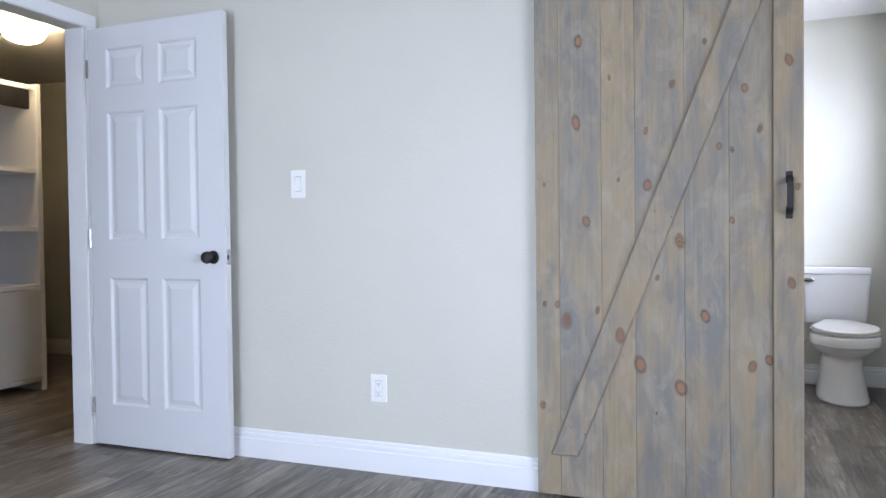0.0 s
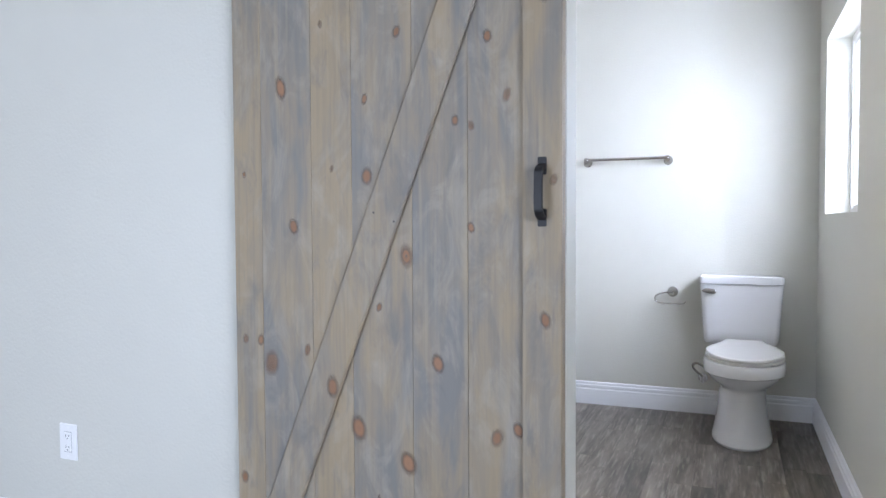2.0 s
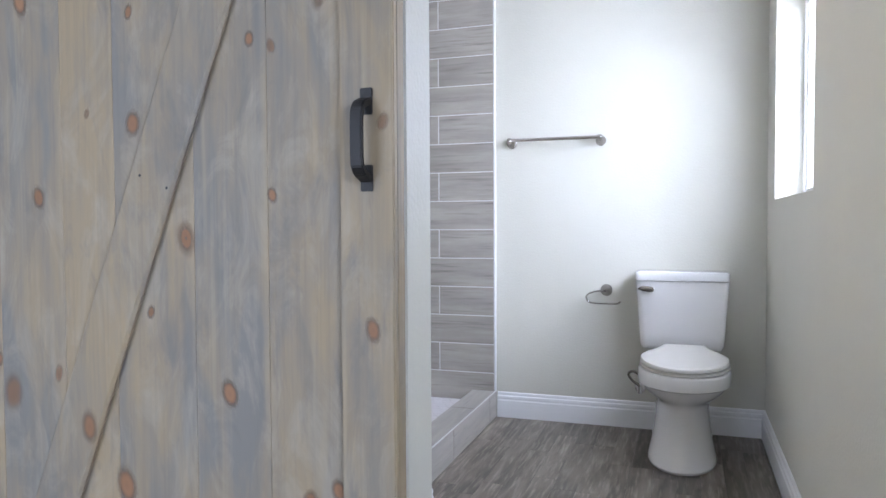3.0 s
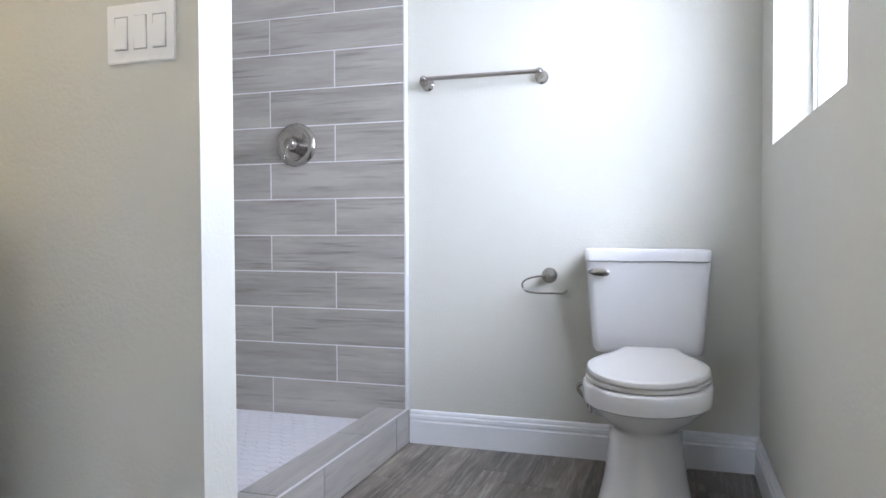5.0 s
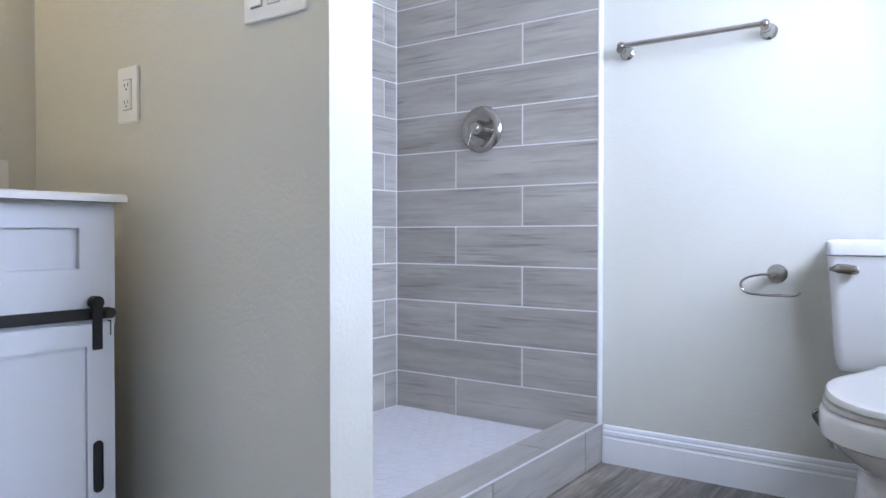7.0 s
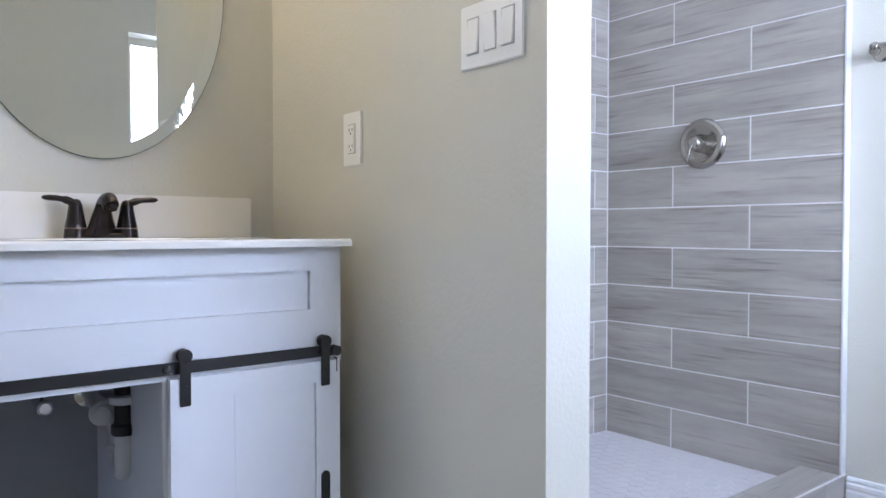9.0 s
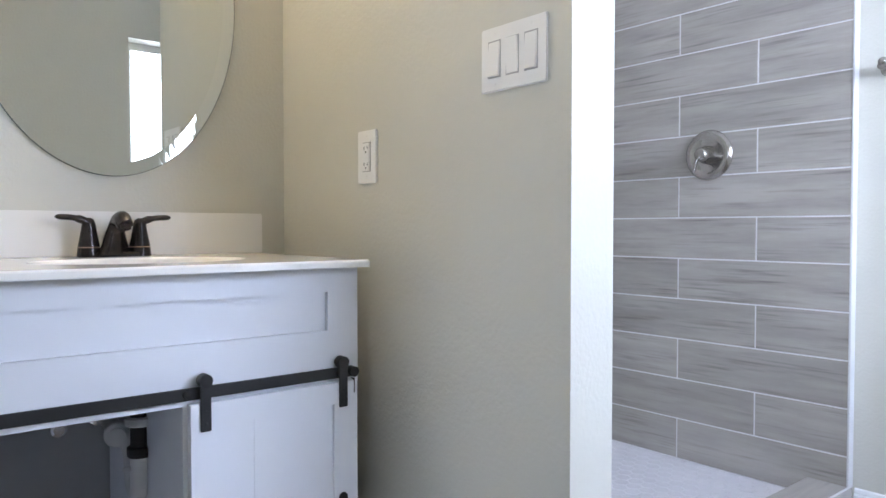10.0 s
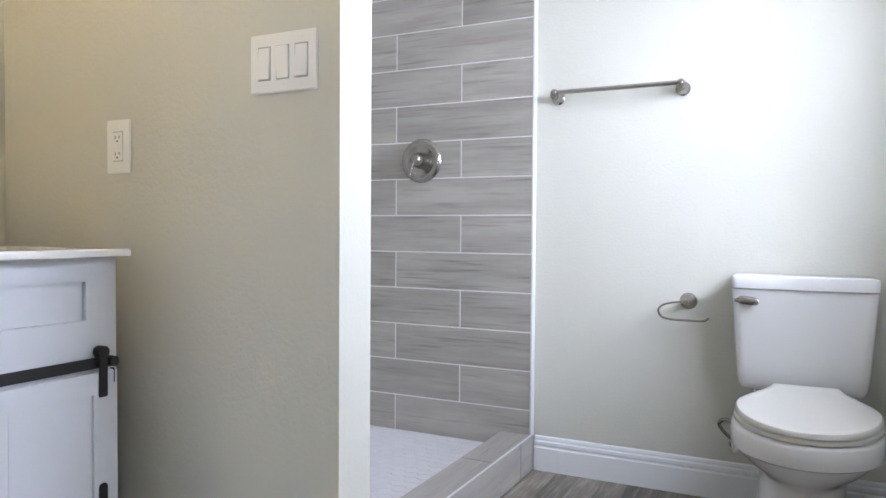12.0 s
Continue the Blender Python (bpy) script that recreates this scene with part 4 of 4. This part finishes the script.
def faucet():
    fx, fy, fz = -0.005, 6.128, 0.8965
    f = thing("faucet", (fx, fy, fz), "oil-rubbed bronze two-handle bathroom faucet", "faucet")
    part("base", ring_loft([[(fx + (0.027 - o) * math.copysign(abs(math.cos(a)) ** 0.7, math.cos(a)), fy + (0.080 - o) * math.copysign(abs(math.sin(a)) ** 0.6, math.sin(a)), fz + z)
                             for a in (2 * math.pi * k / 40 for k in range(40))] for z, o in ((0, 0), (0.006, 0.0), (0.011, 0.004))]), BRONZE, f, smooth=True)
    part("spout", tube(curve_points([(fx, fy, fz + 0.006), (fx + 0.001, fy, fz + 0.03), (fx + 0.006, fy, fz + 0.062), (fx + 0.026, fy, fz + 0.086), (fx + 0.060, fy, fz + 0.087), (fx + 0.085, fy, fz + 0.071)], 5),
                       [(0.019 + 0.040 * max(0.0, 1 - k / 15) ** 1.25, 0.014 + 0.012 * max(0.0, 1 - k / 12)) for k in range(26)], 20), BRONZE, f, smooth=True)
    part("aerator", tube([(fx + 0.084, fy, fz + 0.072), (fx + 0.087, fy, fz + 0.064)], 0.0125, 18), BRONZE, f, smooth=True)
    part("lift_rod", tube([(fx - 0.02, fy, fz + 0.01), (fx - 0.022, fy, fz + 0.075), (fx - 0.022, fy, fz + 0.082)], [0.0025, 0.0025, 0.005], 10), BRONZE, f, smooth=True)
    for s in (-1, 1):
        y = fy + s * 0.056
        h = part("handle", disc_x((fx, y, fz), (0, 0, 1), [(0, 0.026), (0.020, 0.024), (0.025, 0.0235), (0.045, 0.0195), (0.062, 0.0165), (0.076, 0.0145), (0.086, 0.011), (0.090, 0.005)], 28), BRONZE, f, smooth=True)
        part("band", disc_x((fx, y, fz + 0.021), (0, 0, 1), [(0, 0.0238), (0.0006, 0.0245), (0.002, 0.0245), (0.0026, 0.0236)], 28), COPPER, h, "worn copper band", smooth=True).matrix_parent_inverse = Matrix.Identity(4)
        part("lever", tube(curve_points([(fx, y - s * 0.006, fz + 0.064), (fx + 0.002, y + s * 0.008, fz + 0.082), (fx + 0.004, y + s * 0.034, fz + 0.090), (fx + 0.007, y + s * 0.070, fz + 0.092)], 5),
                           [(0.013, 0.012)] * 4 + [(0.011, 0.009)] * 5 + [(0.0105, 0.0068)] * 5 + [(0.0095, 0.0062), (0.005, 0.003)], 14), BRONZE, h, smooth=True).matrix_parent_inverse = Matrix.Identity(4)


faucet()

# plumbing under the basin
drain = thing("drain_trap", (0.2, 6.11, 0.4), "white plastic drain trap with a black tailpiece", "plumbing")
TY = 6.119
part("tailpiece", tube([(0.2, TY, 0.80), (0.2, TY, 0.50)], 0.0195, 20), BLACK, drain, "black tailpiece", smooth=True)
part("slip_nut", disc_x((0.2, TY, 0.478), (0, 0, 1), [(0, 0.024), (0.004, 0.0265), (0.020, 0.0265), (0.024, 0.021)], 20), BLACK, drain, smooth=True)
part("collar", disc_x((0.2, TY, 0.544), (0, 0, 1), [(0, 0.024), (0.003, 0.030), (0.017, 0.031), (0.020, 0.024)], 24), PVC, drain, smooth=True)
part("trap", tube(curve_points([(0.2, TY, 0.485), (0.2, TY, 0.42), (0.190, TY + 0.002, 0.398), (0.165, TY + 0.004, 0.391), (0.137, TY + 0.006, 0.400), (0.125, TY + 0.008, 0.425), (0.125, TY + 0.004, 0.475),
                                (0.122, TY - 0.008, 0.502), (0.112, TY - 0.018, 0.511)], 5), 0.020, 18), PVC, drain, smooth=True)
part("trap_fin", boxes((0.196, 0.204, TY - 0.036, TY - 0.016, 0.450, 0.460)), PVC, drain, bevel=0.002)
part("trap_arm", tube([(0.142, TY - 0.030, 0.511), (0.10, TY - 0.018, 0.511), (-0.07, TY - 0.01, 0.520)], 0.0175, 18), PVC, drain, smooth=True)
part("elbow_nut", disc_x((0.120, TY - 0.024, 0.511), (0.96, -0.27, 0.0), [(-0.014, 0.020), (-0.012, 0.0275), (0.008, 0.0275), (0.010, 0.025), (0.010, 0.018)], 22), PVC, drain, smooth=True)
part("wall_flange", disc_x((-0.073, TY - 0.01, 0.520), (1, 0, 0), [(0, 0.034), (0.004, 0.033), (0.008, 0.020)], 24), CHROME, drain, smooth=True)
stop = thing("angle_stop_valve", (0.0, 6.0, 0.5), "chrome angle stop valve inside the vanity", "valve")
part("body", tube([(-0.073, 6.0, 0.515), (0.0, 6.0, 0.515)], 0.013, 16), CHROME, stop, smooth=True)
part("knob", disc_x((0.0, 6.0, 0.515), (1, 0, 0), [(0, 0.012), (0.004, 0.017), (0.018, 0.017), (0.022, 0.012)], 16), CHROME, stop, smooth=True)
part("riser", tube(curve_points([(-0.03, 6.0, 0.515), (-0.03, 6.0, 0.62), (-0.02, 6.06, 0.78)], 5), 0.005, 10), NICKEL, stop, smooth=True)


# ---- mirror ----
def mirror():
    cy, cz, a, b = 6.143, 1.547, 0.312, 0.457
    m = thing("oval_mirror", (BATH_W, cy, cz), "large oval wall mirror with a clear polished edge", "mirror")

    def ring(k, x):
        return [(x, cy + (a - k) * math.cos(t), cz + (b - k) * math.sin(t)) for t in (2 * math.pi * i / 96 for i in range(96))]
    bm = ring_loft([ring(0.0, BATH_W + 0.002), ring(0.0, BATH_W + 0.0096), ring(0.031, BATH_W + 0.0074)], True)
    part("glass", bm, MIRROR, m)
    edge = ring_loft([ring(-0.0003, BATH_W + 0.001), ring(-0.0016, BATH_W + 0.002), ring(-0.0016, BATH_W + 0.0092), ring(-0.0003, BATH_W + 0.0100)], False)
    part("polished_edge", edge, GLASS_EDGE, m, "dark green-grey polished glass edge")


mirror()

# ---- vanity light over the mirror ----
vl = thing("vanity_light", (BATH_W, 6.145, 2.2), "lit three-globe vanity light above the oval mirror", "wall light")
part("back_plate", boxes((BATH_W + 0.001, BATH_W + 0.025, 5.90, 6.39, 2.17, 2.24)), NICKEL, vl, bevel=0.004)
for y in (5.96, 6.145, 6.33):
    part("arm", tube([(BATH_W + 0.025, y, 2.2), (BATH_W + 0.10, y, 2.2)], 0.009, 12), NICKEL, vl, smooth=True)
    part("globe", disc_x((BATH_W + 0.12, y, 2.145), (0, 0, 1), [(0, 0.02), (0.01, 0.04), (0.035, 0.056), (0.06, 0.056), (0.085, 0.04), (0.095, 0.02)], 24), VANITY_GLOBE, vl, smooth=True)

# ---- hall seen through the far doorway ----
shelf = thing("shelf_unit", (-3.5, 5.8, 0), "tall white built-in shelf unit in the hall", "shelf")
part("side_panel", boxes((-3.745, -3.30, 6.30, 6.34, 0, 2.12)), WHITE, shelf, bevel=0.003)
part("side_panel", boxes((-3.745, -3.30, 5.20, 5.24, 0, 2.12)), WHITE, shelf, bevel=0.003)
part("back_panel", boxes((-3.747, -3.735, 5.24, 6.30, 0, 2.12)), WHITE, shelf)
for z in (0.08, 0.72, 1.12, 1.52, 2.09):
    part("shelf_board", boxes((-3.734, -3.31, 5.242, 6.298, z - 0.015, z + 0.015)), WHITE, shelf)
part("cabinet_front", boxes((-3.312, -3.294, 5.245, 6.295, 0.10, 0.70)), WHITE, shelf, bevel=0.003)
part("black_rail", boxes((-3.294, -3.26, 5.1, 6.22, 1.93, 2.06)), BLACK, shelf, "black rail across the top", bevel=0.004)
dome = thing("ceiling_light", (-3.1, 6.06, CEIL), "lit round opal ceiling light in the hall", "ceiling light")
part("canopy", disc_x((-3.1, 6.06, CEIL), (0, 0, -1), [(0, 0.10), (0.02, 0.10), (0.022, 0.09)], 32), NICKEL, dome, smooth=True)
part("shade", disc_x((-3.1, 6.06, CEIL - 0.02), (0, 0, -1), [(0, 0.10), (0.02, 0.125), (0.06, 0.13), (0.095, 0.105), (0.115, 0.06), (0.12, 0.02)], 36), LAMP_GLASS, dome, smooth=True)


# ---- pieces: tiles and planks ----
def tile_mesh(w, d, h, mat, chamfer=0.0012):
    bm = boxes((0, w, 0, d, 0, h))
    return mesh_of(bm, mat, chamfer, segments=1)


TILES = {}


def tile(parent, x, y, z, w, d, h, mat=TILE, name="tile"):
    key = (round(w, 4), round(d, 4), round(h, 4), mat.name)
    if key not in TILES:
        TILES[key] = tile_mesh(w, d, h, mat)
    ob = new(name, TILES[key])
    ob.parent = parent
    ob.matrix_parent_inverse = Matrix.Translation(-parent.location)
    ob.location = (x, y, z)
    return ob


G = 0.0048
z, row = PAN_Z, 0
while z < CEIL - 0.02:
    h = min(COURSE, CEIL - z) - G
    cuts = [TILE_X, 0.237, TILE_END] if row % 2 == 0 else [TILE_X, 0.542, TILE_END]
    for a, b in zip(cuts, cuts[1:]):
        tile(back, a + (G if a > TILE_X else 0.001), TILE_Y, z + G / 2, b - a - (G if a > TILE_X else 0.001), 0.007, h)
    cuts = [SW1, 7.39, 8.0, TILE_Y] if row % 2 == 0 else [SW1, 7.075, 7.685, TILE_Y]
    for a, b in zip(cuts, cuts[1:]):
        tile(side, TILE_X - 0.006, a, z + G / 2, 0.006, b - a - G, h)
    z += COURSE
    row += 1

# curb tiles: tread and faces
ys = [SW1, 7.086, 7.697, TILE_Y]
for a, b in zip(ys, ys[1:]):
    tile(curb, 0.731, a + 0.001, CURB_Z - 0.005, 0.121, b - a - G, 0.007, TILE_FLAT)
ys = [SW1, 7.353, 7.963, TILE_Y + 0.028]
for a, b in zip(ys, ys[1:]):
    tile(curb, 0.8505, a + 0.001, 0.001, 0.007, b - a - G, CURB_Z - 0.005, TILE_FLAT)
    tile(curb, 0.729, a + 0.001, PAN_Z, 0.007, min(b, TILE_Y) - a - G, CURB_Z - PAN_Z - 0.004, TILE_FLAT)


def hex_mesh(r):
    bm = ring_loft([[(q * math.cos(radians(60 * k + 30)), q * math.sin(radians(60 * k + 30)), zz) for k in range(6)] for zz, q in ((0, r), (0.0035, r), (0.0045, r - 0.0012))])
    return mesh_of(bm, HEX)


hx = hex_mesh(0.0285)
px, py = 0.0520, 0.0450
spots = []
for j in range(31):
    for i in range(17):
        x, y = TILE_X + 0.022 + px * i + (px / 2 if j % 2 else 0), TILE_Y - 0.024 - py * j
        if x < 0.715 and y > SW1 + 0.02:
            spots.append((x, y))
for x, y in spots[:300]:
    ob = new("hex_tile", hx)
    ob.parent = pan
    ob.location = (x, y, PAN_Z - 0.0035)
rest = bmesh.new()
for x, y in spots[300:]:
    vs = [rest.verts.new((x + 0.0285 * math.cos(radians(60 * k + 30)), y + 0.0285 * math.sin(radians(60 * k + 30)), PAN_Z + 0.0008)) for k in range(6)]
    rest.faces.new(vs)
if spots[300:]:
    tagged(part("hex_tiles", rest, HEX, pan), kind="stuff")
else:
    rest.free()

PLANKS = {}
PW, PL = 0.092, 0.61


def plank(x, y0, y1, w):
    key = (round(w, 3), round(y1 - y0, 2))
    if key not in PLANKS:
        PLANKS[key] = mesh_of(boxes((0, w - 0.0006, 0, y1 - y0 - 0.0006, 0, 0.009)), PLANK, 0.0005, segments=1)
    ob = new("plank", PLANKS[key])
    ob.parent = floor
    ob.location = (x, y0, -0.009)


rng = random.Random(5)
far_verts, far_faces, singles = [], [], 0
x = -5.3
while x < 3.2:
    top = 7.5 if x < -0.2 else BATH_N
    if -0.3 < x < 0.76:
        top = SW0
    low = 3.0 if x < BED_W - 0.1 else BED_S
    y = low - rng.uniform(0.0, PL)
    if 2.2 < x:
        top = BED_N0
    while y < top:
        a, b = max(y, low), min(y + PL, top)
        if b - a > 0.02:
            if a > 3.9 and x > 0.0 and singles < 300:
                plank(x, a, b, PW)
                singles += 1
            else:
                k = len(far_verts)
                far_verts += [(px_, py_, pz_) for pz_ in (-0.009, 0.0) for px_, py_ in ((x, a), (x + PW - 0.0006, a), (x + PW - 0.0006, b - 0.0006), (x, b - 0.0006))]
                far_faces += [(k + 4, k + 5, k + 6, k + 7), (k, k + 1, k + 5, k + 4), (k + 1, k + 2, k + 6, k + 5), (k + 2, k + 3, k + 7, k + 6), (k + 3, k, k + 4, k + 7)]
        y += PL
    x += PW
far_mesh = bpy.data.meshes.new("planks")
far_mesh.from_pydata(far_verts, [], far_faces)
far_mesh.materials.append(PLANK_FAR)
far_planks = new("planks", far_mesh)
far_planks.parent = floor
tagged(far_planks, kind="stuff")
